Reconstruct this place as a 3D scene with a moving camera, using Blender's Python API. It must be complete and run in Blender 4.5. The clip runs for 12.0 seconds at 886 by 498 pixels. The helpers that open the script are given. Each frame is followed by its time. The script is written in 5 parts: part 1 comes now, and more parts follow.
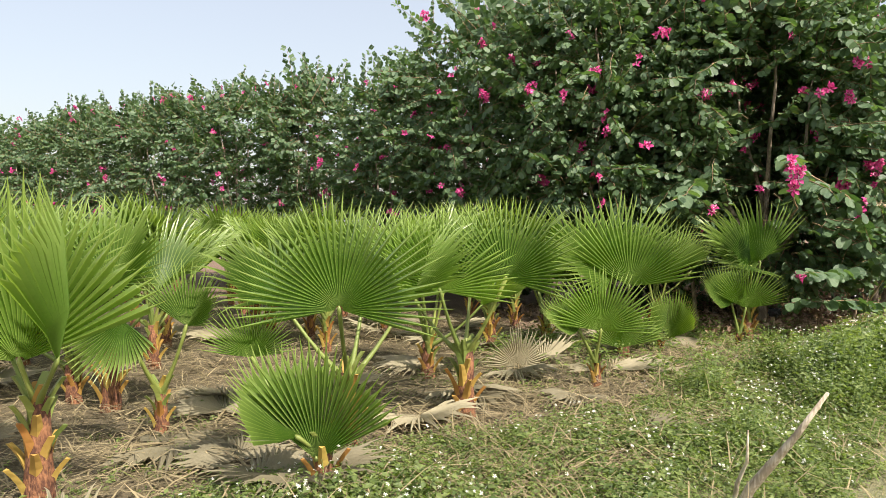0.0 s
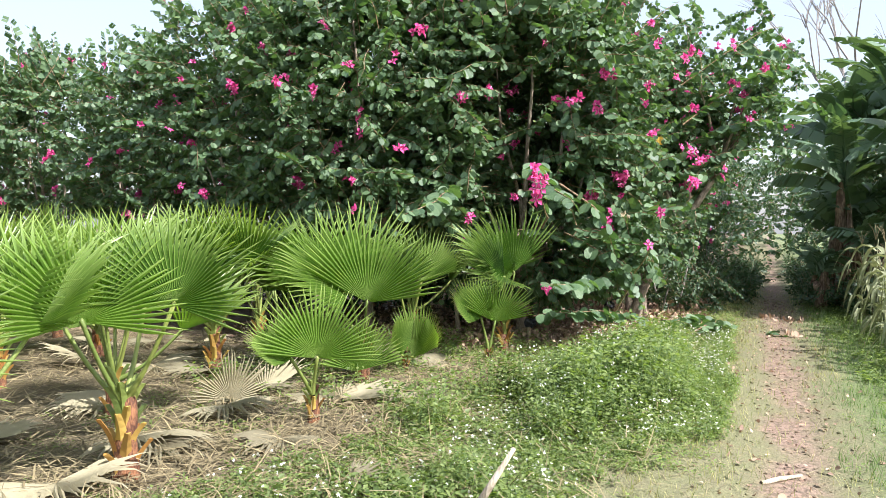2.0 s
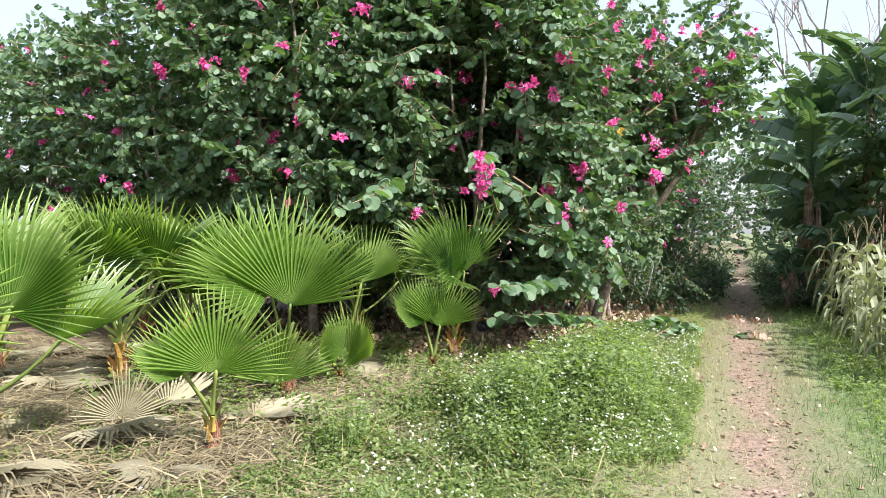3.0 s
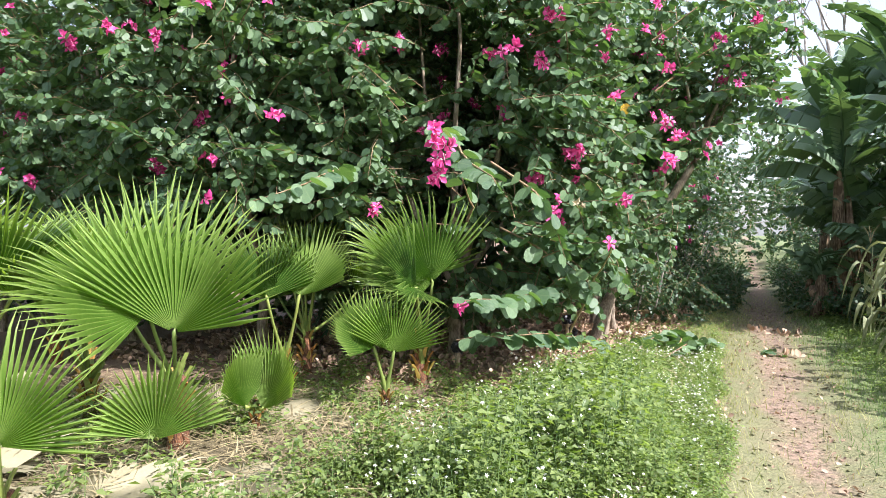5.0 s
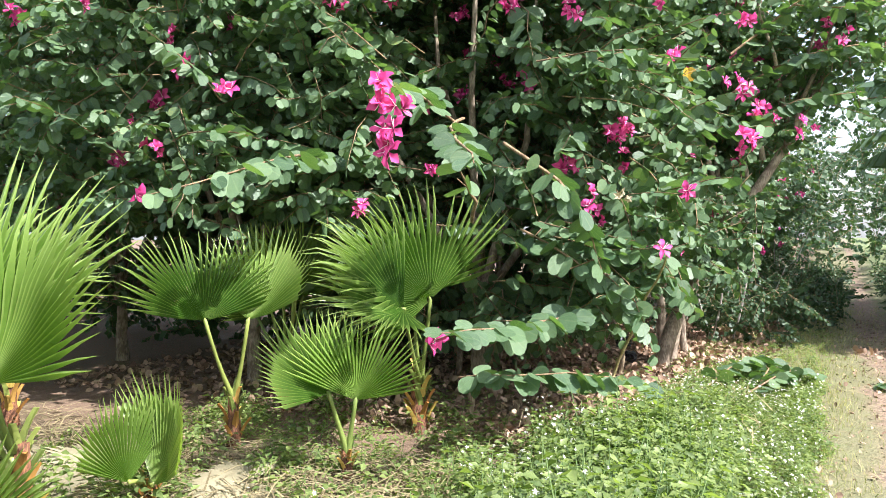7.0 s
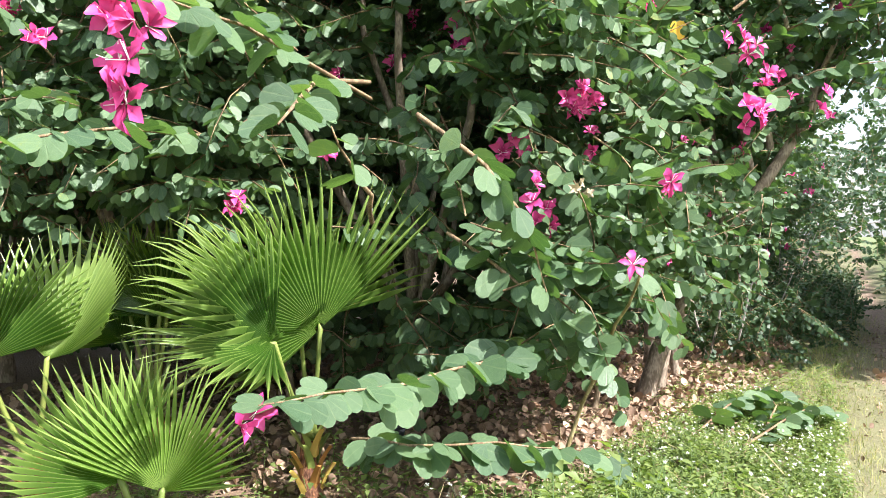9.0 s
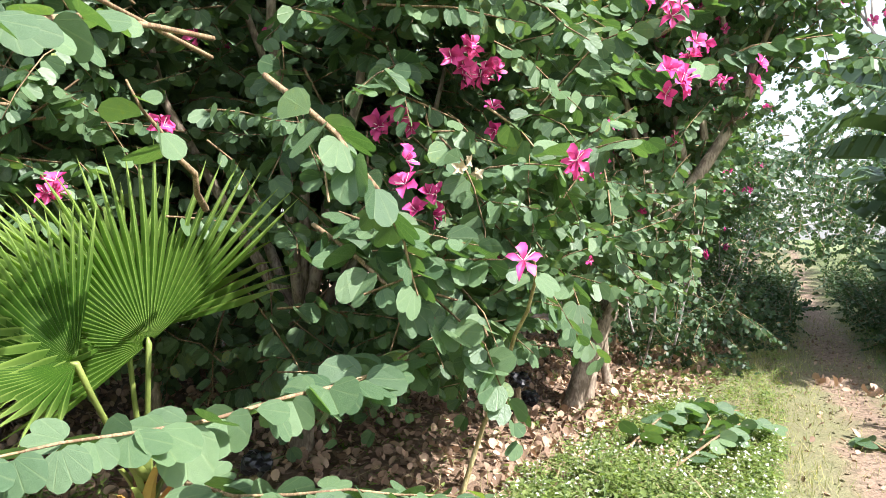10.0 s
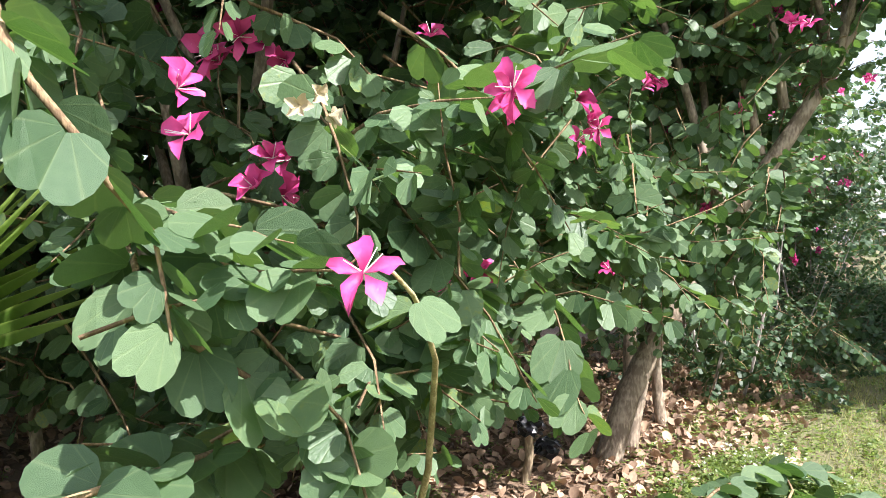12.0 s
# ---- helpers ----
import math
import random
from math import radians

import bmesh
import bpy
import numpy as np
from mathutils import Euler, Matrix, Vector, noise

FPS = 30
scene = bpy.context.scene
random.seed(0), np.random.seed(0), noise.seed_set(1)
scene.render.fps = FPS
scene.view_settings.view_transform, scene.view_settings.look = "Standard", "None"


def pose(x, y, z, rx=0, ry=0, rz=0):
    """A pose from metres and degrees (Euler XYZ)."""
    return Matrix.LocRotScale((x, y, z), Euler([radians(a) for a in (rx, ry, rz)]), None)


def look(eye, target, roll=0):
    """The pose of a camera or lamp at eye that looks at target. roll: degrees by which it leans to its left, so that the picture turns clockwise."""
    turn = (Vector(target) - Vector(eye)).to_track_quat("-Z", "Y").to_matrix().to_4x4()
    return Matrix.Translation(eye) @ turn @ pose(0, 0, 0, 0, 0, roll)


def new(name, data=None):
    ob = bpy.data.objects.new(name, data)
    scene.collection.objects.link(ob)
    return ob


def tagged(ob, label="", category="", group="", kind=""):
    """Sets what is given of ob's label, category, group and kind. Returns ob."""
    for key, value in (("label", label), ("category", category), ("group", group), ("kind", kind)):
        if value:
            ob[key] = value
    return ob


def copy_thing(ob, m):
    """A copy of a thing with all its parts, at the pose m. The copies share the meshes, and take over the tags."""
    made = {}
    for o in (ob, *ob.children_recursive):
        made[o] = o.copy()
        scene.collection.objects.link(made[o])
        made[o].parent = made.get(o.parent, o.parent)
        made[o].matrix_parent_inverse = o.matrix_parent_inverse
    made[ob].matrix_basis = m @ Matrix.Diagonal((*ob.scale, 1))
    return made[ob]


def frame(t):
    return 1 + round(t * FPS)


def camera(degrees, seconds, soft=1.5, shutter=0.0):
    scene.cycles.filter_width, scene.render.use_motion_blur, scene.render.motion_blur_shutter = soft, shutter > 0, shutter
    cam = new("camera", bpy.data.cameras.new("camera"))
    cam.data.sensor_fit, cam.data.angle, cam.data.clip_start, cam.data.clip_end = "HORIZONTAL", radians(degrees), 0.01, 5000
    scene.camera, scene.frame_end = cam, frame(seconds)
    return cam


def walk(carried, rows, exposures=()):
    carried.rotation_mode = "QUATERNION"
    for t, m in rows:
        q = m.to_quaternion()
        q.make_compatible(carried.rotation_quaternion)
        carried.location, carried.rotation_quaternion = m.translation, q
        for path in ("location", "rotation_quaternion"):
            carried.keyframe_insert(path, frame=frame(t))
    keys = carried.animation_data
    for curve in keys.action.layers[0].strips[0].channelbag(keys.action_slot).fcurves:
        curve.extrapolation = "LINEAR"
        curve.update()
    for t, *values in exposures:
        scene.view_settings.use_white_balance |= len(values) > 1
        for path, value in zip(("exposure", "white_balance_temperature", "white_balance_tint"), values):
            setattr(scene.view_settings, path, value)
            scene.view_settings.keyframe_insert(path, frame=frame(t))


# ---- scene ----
cam = camera(61.3, 12.0, soft=0.75)
METRES, EYE, TILT, LEAN, TURN = 8.6, 1.4, -1.7, 0.0, 0.0
ROWS = [
    (0.0, 0.0, 0.0, 0.0, 0.0, 0.0, 0.0),
    (0.5, 0.0241, 0.0137, 0.0049, -6.17, 0.1, -0.0),
    (1.0, 0.0513, 0.0326, 0.0073, -10.09, 0.25, 0.06),
    (1.5, 0.0708, 0.0523, 0.0067, -12.04, 0.19, -0.21),
    (2.0, 0.0869, 0.0842, 0.0102, -14.87, 0.16, -0.15),
    (2.5, 0.1137, 0.1122, 0.0087, -16.81, 0.12, 0.08),
    (3.0, 0.1416, 0.1492, 0.0078, -16.91, 0.18, -0.07),
    (5.0, 0.2348, 0.3074, 0.0081, -16.46, 0.48, 0.35),
    (5.5, 0.2614, 0.3479, 0.0121, -14.65, 0.82, 0.54),
    (6.0, 0.2817, 0.3891, 0.0135, -10.7, 0.65, 0.3),
    (6.5, 0.3131, 0.4195, 0.0102, -10.63, 0.77, 0.53),
    (7.0, 0.343, 0.4577, 0.0125, -10.34, 0.84, 0.5),
    (9.0, 0.4301, 0.5986, 0.0229, -10.26, 0.54, 0.06),
    (9.5, 0.4588, 0.6266, 0.0189, -13.76, 0.42, 0.52),
    (10.0, 0.4851, 0.6658, 0.0192, -13.97, 0.8, 0.3),
    (10.5, 0.5065, 0.7031, 0.025, -14.91, 1.03, 0.45),
    (11.0, 0.5352, 0.7338, 0.0228, -14.93, 0.89, 0.78),
    (11.5, 0.5619, 0.7628, 0.021, -7.77, 0.01, 0.54),
    (12.0, 0.5805, 0.7956, 0.0196, -7.82, 1.36, 0.6),
]
walk(cam, [(t, pose(0, 0, EYE, TILT, LEAN, TURN) @ pose(METRES * x, METRES * y, METRES * z, 90 + pitch, roll, yaw)) for t, x, y, z, yaw, pitch, roll in ROWS],
     exposures=[(0.0, 0.75, 6800, 13), (1.0, 1.0, 6250, 12), (3.0, 1.2, 6000, 13), (5.5, 1.37, 6000, 13), (9.0, 1.6, 6150, 11), (12.0, 1.5, 6200, 12)])

# ---- world, sun, exposure ----
world = bpy.data.worlds.new("sky")
scene.world = world
world.use_nodes = True
SUN_EL, SUN_AZ = 50.0, 142.0   # degrees; azimuth clockwise from +y
sky = world.node_tree.nodes.new("ShaderNodeTexSky")
sky.sky_type, sky.sun_disc = "NISHITA", False
sky.sun_elevation, sky.sun_rotation = radians(SUN_EL), radians(SUN_AZ)
sky.air_density, sky.dust_density, sky.ozone_density = 1.2, 3.0, 1.0
background = world.node_tree.nodes["Background"]
background.inputs["Strength"].default_value = 0.14
haze = world.node_tree.nodes.new("ShaderNodeMix")
haze.data_type = "RGBA"
haze.inputs[0].default_value = 0.45
haze.inputs[7].default_value = (3.7, 3.75, 3.8, 1.0)
world.node_tree.links.new(sky.outputs["Color"], haze.inputs[6])
world.node_tree.links.new(haze.outputs[2], background.inputs["Color"])
lamp = bpy.data.lights.new("sun", "SUN")
lamp.energy, lamp.angle, lamp.color = 4.5, radians(0.6), (1.0, 0.95, 0.88)
sun = new("sun", lamp)
sun_way = Vector((math.sin(radians(SUN_AZ)) * math.cos(radians(SUN_EL)), math.cos(radians(SUN_AZ)) * math.cos(radians(SUN_EL)), math.sin(radians(SUN_EL))))
sun.matrix_world = look(sun_way * 30, (0, 0, 0))

# ---- the plan: s runs along the path, d is the distance to its left ----
U, N = Vector((0.6198, 0.7848)), Vector((-0.7848, 0.6198))


def ease(a, b, x):
    t = min(1.0, max(0.0, (x - a) / (b - a)))
    return t * t * (3 - 2 * t)


def rise(s, d):
    """Height of the ground."""
    bed = 0.13 * ease(0.9, 2.3, d) * (1 - 0.6 * ease(7.5, 9.5, s))
    far = 0.9 * ease(24, 60, s) * ease(6, 1, abs(d + 0.4))
    rut = -0.035 * math.exp(-((d + 0.33) / 0.35) ** 2)
    bump = 0.03 * noise.noise((s * 0.9, d * 0.9, 0)) + 0.012 * noise.noise((s * 4, d * 4, 3))
    return bed + far + rut + bump


def plan(s, d, up=0.0):
    """The world place at s, d, and up metres over the ground."""
    p = U * s + N * d
    return Vector((p.x, p.y, rise(s, d) + up))


def to_plan(x, y):
    return U.x * x + U.y * y, N.x * x + N.y * y


def on_ground(x, y, up=0.0):
    s, d = to_plan(x, y)
    return Vector((x, y, rise(s, d) + up))


# ---- materials ----
def rgb(r, g, b):
    return (r, g, b, 1)


def grown(name, dark, light, rough=0.45, through_it=0.35, glow=None, grain=60.0, by="island", spec=0.5, worn=None, veins=0.0, throat=None, stripe=None):
    """A leaf-like material: colour varies from piece to piece and by grain; part of the light passes through."""
    m = bpy.data.materials.new(name)
    m.use_nodes = True
    nt = m.node_tree
    L = nt.links.new
    bsdf, out = nt.nodes["Principled BSDF"], nt.nodes["Material Output"]
    if by == "island":
        rnd = nt.nodes.new("ShaderNodeNewGeometry").outputs["Random Per Island"]
    else:
        rnd = nt.nodes.new("ShaderNodeObjectInfo").outputs["Random"]
    coord = nt.nodes.new("ShaderNodeTexCoord").outputs["Object"]
    fine, broad = nt.nodes.new("ShaderNodeTexNoise"), nt.nodes.new("ShaderNodeTexNoise")
    fine.inputs["Scale"].default_value, broad.inputs["Scale"].default_value = grain, grain / 14
    L(coord, fine.inputs["Vector"]), L(coord, broad.inputs["Vector"])
    add = nt.nodes.new("ShaderNodeMath")
    add.operation = "MULTIPLY_ADD"
    add.inputs[1].default_value, add.inputs[2].default_value = 0.35, -0.17
    L(fine.outputs["Fac"], add.inputs[0])
    add2 = nt.nodes.new("ShaderNodeMath")
    add2.operation = "MULTIPLY_ADD"
    add2.inputs[1].default_value = 0.3
    L(broad.outputs["Fac"], add2.inputs[0]), L(add.outputs[0], add2.inputs[2])
    add3 = nt.nodes.new("ShaderNodeMath")
    add3.operation = "MULTIPLY_ADD"
    add3.inputs[1].default_value = 0.75
    L(rnd, add3.inputs[0]), L(add2.outputs[0], add3.inputs[2])
    ramp = nt.nodes.new("ShaderNodeValToRGB")
    ramp.color_ramp.elements[0].color, ramp.color_ramp.elements[1].color = rgb(*dark), rgb(*light)
    ramp.color_ramp.elements[0].position, ramp.color_ramp.elements[1].position = 0.05, 0.9
    if worn:
        e = ramp.color_ramp.elements.new(0.97)
        e.color = rgb(*worn)
    L(add3.outputs[0], ramp.inputs["Fac"])
    colour, height = ramp.outputs["Color"], fine.outputs["Fac"]
    if veins:
        # ribs that fan out from the leaf's foot
        own = nt.nodes.new("ShaderNodeAttribute")
        own.attribute_name = "leaf_place"
        parts = nt.nodes.new("ShaderNodeSeparateXYZ")
        L(own.outputs["Vector"], parts.inputs[0])

        def maths(op, a, b=None):
            n = nt.nodes.new("ShaderNodeMath")
            n.operation = op
            for i, v in enumerate((a, b)):
                if isinstance(v, (int, float)):
                    n.inputs[i].default_value = v
                elif v is not None:
                    L(v, n.inputs[i])
            return n.outputs[0]
        angle = maths("ARCTAN2", parts.outputs[0], maths("ADD", parts.outputs[1], 0.1))
        rib = maths("POWER", maths("MAXIMUM", maths("COSINE", maths("MULTIPLY", angle, 15.0)), 0.0), 14.0)
        lighter = nt.nodes.new("ShaderNodeMix")
        lighter.data_type = "RGBA"
        L(maths("MULTIPLY", rib, veins), lighter.inputs[0]), L(colour, lighter.inputs[6])
        lighter.inputs[7].default_value = (0.34, 0.4, 0.2, 1)
        colour = lighter.outputs[2]
        height = maths("SUBTRACT", height, maths("MULTIPLY", rib, 0.4))
    if throat or stripe:
        # a petal's darker foot, or a palm segment's paler midrib
        own = nt.nodes.new("ShaderNodeAttribute")
        own.attribute_name = "leaf_place"
        parts = nt.nodes.new("ShaderNodeSeparateXYZ")
        L(own.outputs["Vector"], parts.inputs[0])
        fade = nt.nodes.new("ShaderNodeMapRange")
        fade.interpolation_type = "SMOOTHSTEP"
        size = nt.nodes.new("ShaderNodeMath")
        size.operation = "ABSOLUTE"
        L(parts.outputs[1 if throat else 0], size.inputs[0])
        fade.inputs["From Min"].default_value, fade.inputs["From Max"].default_value = (0.62, 0.1) if throat else (0.3, 0.03)
        fade.inputs["To Max"].default_value = 0.9 if throat else 0.55
        L(size.outputs[0], fade.inputs["Value"])
        both = nt.nodes.new("ShaderNodeMix")
        both.data_type = "RGBA"
        L(fade.outputs["Result"], both.inputs[0]), L(colour, both.inputs[6])
        both.inputs[7].default_value = rgb(*(throat or stripe))
        colour = both.outputs[2]
        if stripe:
            # segments painted paler towards the tip, for the sheen of sun and sky
            tip_sheen = nt.nodes.new("ShaderNodeMapRange")
            tip_sheen.interpolation_type = "SMOOTHSTEP"
            tip_sheen.inputs["From Min"].default_value, tip_sheen.inputs["From Max"].default_value, tip_sheen.inputs["To Max"].default_value = 0.35, 1.0, 0.65
            L(parts.outputs[1], tip_sheen.inputs["Value"])
            pale = nt.nodes.new("ShaderNodeMix")
            pale.data_type = "RGBA"
            L(tip_sheen.outputs["Result"], pale.inputs[0]), L(colour, pale.inputs[6])
            pale.inputs[7].default_value = rgb(*stripe)
            colour = pale.outputs[2]
    L(colour, bsdf.inputs["Base Color"])
    bsdf.inputs["Roughness"].default_value = rough
    bsdf.inputs["Specular IOR Level"].default_value = spec
    bump = nt.nodes.new("ShaderNodeBump")
    bump.inputs["Strength"].default_value, bump.inputs["Distance"].default_value = 0.45, 0.004
    L(height, bump.inputs["Height"]), L(bump.outputs["Normal"], bsdf.inputs["Normal"])
    if through_it:
        tr = nt.nodes.new("ShaderNodeBsdfTranslucent")
        tint = nt.nodes.new("ShaderNodeMix")
        tint.data_type, tint.blend_type = "RGBA", "MULTIPLY"
        tint.inputs[0].default_value = 1.0
        L(colour, tint.inputs[6])
        tint.inputs[7].default_value = rgb(*(glow or (1.9, 1.9, 0.8)))
        L(tint.outputs[2], tr.inputs["Color"])
        mix = nt.nodes.new("ShaderNodeMixShader")
        mix.inputs[0].default_value = through_it
        L(bsdf.outputs[0], mix.inputs[1]), L(tr.outputs[0], mix.inputs[2]), L(mix.outputs[0], out.inputs["Surface"])
    return m


def bark(name, dark, light, scale=18.0, stretch=6.0, rough=0.85, depth=0.01):
    m = bpy.data.materials.new(name)
    m.use_nodes = True
    nt = m.node_tree
    L = nt.links.new
    bsdf = nt.nodes["Principled BSDF"]
    coord = nt.nodes.new("ShaderNodeTexCoord").outputs["Object"]
    mapping = nt.nodes.new("ShaderNodeMapping")
    mapping.inputs["Scale"].default_value = (1, 1, 1 / stretch)
    L(coord, mapping.inputs["Vector"])
    a, b = nt.nodes.new("ShaderNodeTexNoise"), nt.nodes.new("ShaderNodeTexNoise")
    a.inputs["Scale"].default_value, b.inputs["Scale"].default_value = scale * 3, scale * 0.4
    a.inputs["Detail"].default_value = 6
    L(mapping.outputs[0], a.inputs["Vector"]), L(coord, b.inputs["Vector"])
    add = nt.nodes.new("ShaderNodeMath")
    add.operation = "ADD"
    L(a.outputs["Fac"], add.inputs[0]), L(b.outputs["Fac"], add.inputs[1])
    ramp = nt.nodes.new("ShaderNodeValToRGB")
    ramp.color_ramp.elements[0].color, ramp.color_ramp.elements[1].color = rgb(*dark), rgb(*light)
    ramp.color_ramp.elements[0].position, ramp.color_ramp.elements[1].position = 0.75, 1.0
    half = nt.nodes.new("ShaderNodeMath")
    half.operation = "MULTIPLY"
    half.inputs[1].default_value = 0.85
    L(add.outputs[0], half.inputs[0]), L(half.outputs[0], ramp.inputs["Fac"])
    L(ramp.outputs["Color"], bsdf.inputs["Base Color"])
    bsdf.inputs["Roughness"].default_value = rough
    bump = nt.nodes.new("ShaderNodeBump")
    bump.inputs["Strength"].default_value, bump.inputs["Distance"].default_value = 0.6, depth
    L(a.outputs["Fac"], bump.inputs["Height"]), L(bump.outputs["Normal"], bsdf.inputs["Normal"])
    return m


def earth():
    """Bare reddish earth on the path, worn turf beside it, brown mould under the trees, straw in the palm bed."""
    m = bpy.data.materials.new("earth")
    m.use_nodes = True
    nt = m.node_tree
    L = nt.links.new
    bsdf = nt.nodes["Principled BSDF"]
    place = nt.nodes.new("ShaderNodeNewGeometry").outputs["Position"]

    def maths(op, a, b=None, c=None):
        n = nt.nodes.new("ShaderNodeMath")
        n.operation = op
        for i, v in enumerate((a, b, c)):
            if v is None:
                continue
            if isinstance(v, (int, float)):
                n.inputs[i].default_value = v
            else:
                L(v, n.inputs[i])
        return n.outputs[0]

    def along(v):
        n = nt.nodes.new("ShaderNodeVectorMath")
        n.operation = "DOT_PRODUCT"
        n.inputs[1].default_value = (v.x, v.y, 0)
        L(place, n.inputs[0])
        return n.outputs["Value"]

    def cloud(scale, detail=5):
        n = nt.nodes.new("ShaderNodeTexNoise")
        n.inputs["Scale"].default_value, n.inputs["Detail"].default_value = scale, detail
        L(place, n.inputs["Vector"])
        return n.outputs["Fac"]

    def step(x, a, b):
        n = nt.nodes.new("ShaderNodeMapRange")
        n.interpolation_type = "SMOOTHSTEP"
        n.inputs["From Min"].default_value, n.inputs["From Max"].default_value = a, b
        L(x, n.inputs["Value"])
        return n.outputs["Result"]

    def blend(f, a, b):
        n = nt.nodes.new("ShaderNodeMix")
        n.data_type = "RGBA"
        L(f, n.inputs[0])
        for i, v in ((6, a), (7, b)):
            if isinstance(v, tuple):
                n.inputs[i].default_value = rgb(*v)
            else:
                L(v, n.inputs[i])
        return n.outputs[2]

    s, d = along(U), along(N)
    big, mid, fine = cloud(1.1), cloud(6), cloud(45, 8)
    dd = maths("ADD", d, maths("MULTIPLY_ADD", big, 0.7, -0.35))
    dd = maths("ADD", dd, maths("MULTIPLY_ADD", mid, 0.3, -0.15))
    off = maths("ABSOLUTE", maths("ADD", dd, 0.33))
    wide = maths("MULTIPLY", maths("MULTIPLY", step(s, 10, 17), step(s, 26, 20)), 0.08)
    trod = maths("MULTIPLY", step(maths("SUBTRACT", off, wide), 0.29, 0.04), 0.85)
    soil = blend(fine, (0.17, 0.105, 0.078), (0.40, 0.265, 0.2))
    soil = blend(step(mid, 0.35, 0.75), soil, (0.3, 0.205, 0.155))
    turf = blend(fine, (0.075, 0.095, 0.032), (0.26, 0.24, 0.125))
    turf = blend(step(mid, 0.3, 0.7), turf, (0.18, 0.165, 0.088))
    lush = blend(fine, (0.06, 0.09, 0.03), (0.2, 0.24, 0.09))
    turf = blend(maths("MULTIPLY", step(dd, -0.6, -1.05), 0.85), turf, lush)
    mould = blend(fine, (0.08, 0.05, 0.035), (0.30, 0.20, 0.13))
    straw = blend(fine, (0.055, 0.043, 0.022), (0.22, 0.175, 0.1))
    base = blend(step(dd, 1.5, 2.1), turf, straw)
    base = blend(maths("MULTIPLY", step(s, 7.6, 8.8), step(dd, 0.9, 1.5)), base, mould)
    clod = cloud(22, 4)
    soil = blend(step(clod, 0.45, 0.62), soil, (0.15, 0.1, 0.075))
    soil = blend(maths("MULTIPLY", step(big, 0.5, 0.68), 0.6), soil, turf)
    base = blend(trod, base, soil)
    L(base, bsdf.inputs["Base Color"])
    bsdf.inputs["Roughness"].default_value = 0.95
    bump = nt.nodes.new("ShaderNodeBump")
    bump.inputs["Strength"].default_value, bump.inputs["Distance"].default_value = 0.8, 0.03
    L(maths("ADD", fine, mid), bump.inputs["Height"]), L(bump.outputs["Normal"], bsdf.inputs["Normal"])
    return m


M_EARTH = earth()
M_LEAF = grown("orchid_tree_leaf", (0.049, 0.096, 0.048), (0.138, 0.212, 0.104), rough=0.46, spec=0.42, through_it=0.26, glow=(1.6, 1.9, 0.6), grain=90, veins=0.14, worn=(0.2, 0.24, 0.07))
M_LEAF_ONE = grown("orchid_tree_leaf_single", (0.05, 0.099, 0.049), (0.142, 0.218, 0.107), rough=0.46, spec=0.42, through_it=0.26, glow=(1.6, 1.9, 0.6), grain=90, veins=0.14, by="object", worn=(0.2, 0.24, 0.07))
M_TWIG = bark("twig_bark", (0.16, 0.10, 0.055), (0.36, 0.25, 0.14), 40, 4)
M_BARK = bark("orchid_tree_bark", (0.19, 0.145, 0.105), (0.41, 0.33, 0.25), 22, 3)
M_PETAL = grown("magenta_petal", (0.6, 0.02, 0.21), (0.86, 0.11, 0.37), rough=0.5, through_it=0.35, glow=(1.1, 1.0, 1.1), grain=70, throat=(0.36, 0.008, 0.11))
M_STAMEN = grown("pale_stamen", (0.75, 0.55, 0.6), (0.85, 0.75, 0.75), through_it=0)
M_PALM = grown("palm_blade", (0.04, 0.105, 0.012), (0.14, 0.235, 0.038), rough=0.32, through_it=0.4, glow=(1.8, 1.9, 0.5), grain=40, by="object", spec=0.6, stripe=(0.35, 0.44, 0.14))
M_PETIOLE = grown("palm_petiole", (0.13, 0.19, 0.045), (0.28, 0.32, 0.08), through_it=0.1, grain=50, by="object")
M_BOOT = grown("palm_leaf_base", (0.33, 0.13, 0.03), (0.54, 0.39, 0.09), rough=0.7, through_it=0.1, glow=(1.3, 1.0, 0.7), grain=35, by="object")
M_FIBRE = bark("palm_trunk_fibre", (0.10, 0.04, 0.022), (0.29, 0.13, 0.06), 40, 3, depth=0.02)
M_DEAD = grown("dead_palm_blade", (0.12, 0.105, 0.06), (0.37, 0.33, 0.21), rough=0.8, through_it=0.15, glow=(1.1, 1.0, 0.8), grain=40, by="object")
M_STRAW = grown("straw", (0.10, 0.078, 0.038), (0.37, 0.30, 0.165), rough=0.85, through_it=0.1, glow=(1, 1, 0.8))
M_LITTER = grown("fallen_leaf", (0.13, 0.075, 0.05), (0.56, 0.39, 0.27), rough=0.75, through_it=0.1, glow=(1.1, 1, 0.8))
M_WEED = grown("weed_leaf", (0.072, 0.12, 0.034), (0.24, 0.295, 0.098), rough=0.45, through_it=0.4, glow=(1.5, 1.7, 0.6))
M_GRASS = grown("grass_blade", (0.12, 0.165, 0.045), (0.46, 0.41, 0.2), rough=0.6, through_it=0.35, glow=(1.3, 1.4, 0.7))
M_GREEN_GRASS = grown("green_grass_blade", (0.06, 0.12, 0.03), (0.20, 0.28, 0.09), rough=0.6, through_it=0.35, glow=(1.3, 1.5, 0.6))
M_WHITE = grown("white_petal", (0.68, 0.68, 0.56), (0.82, 0.82, 0.74), through_it=0.2, glow=(1, 1, 1))
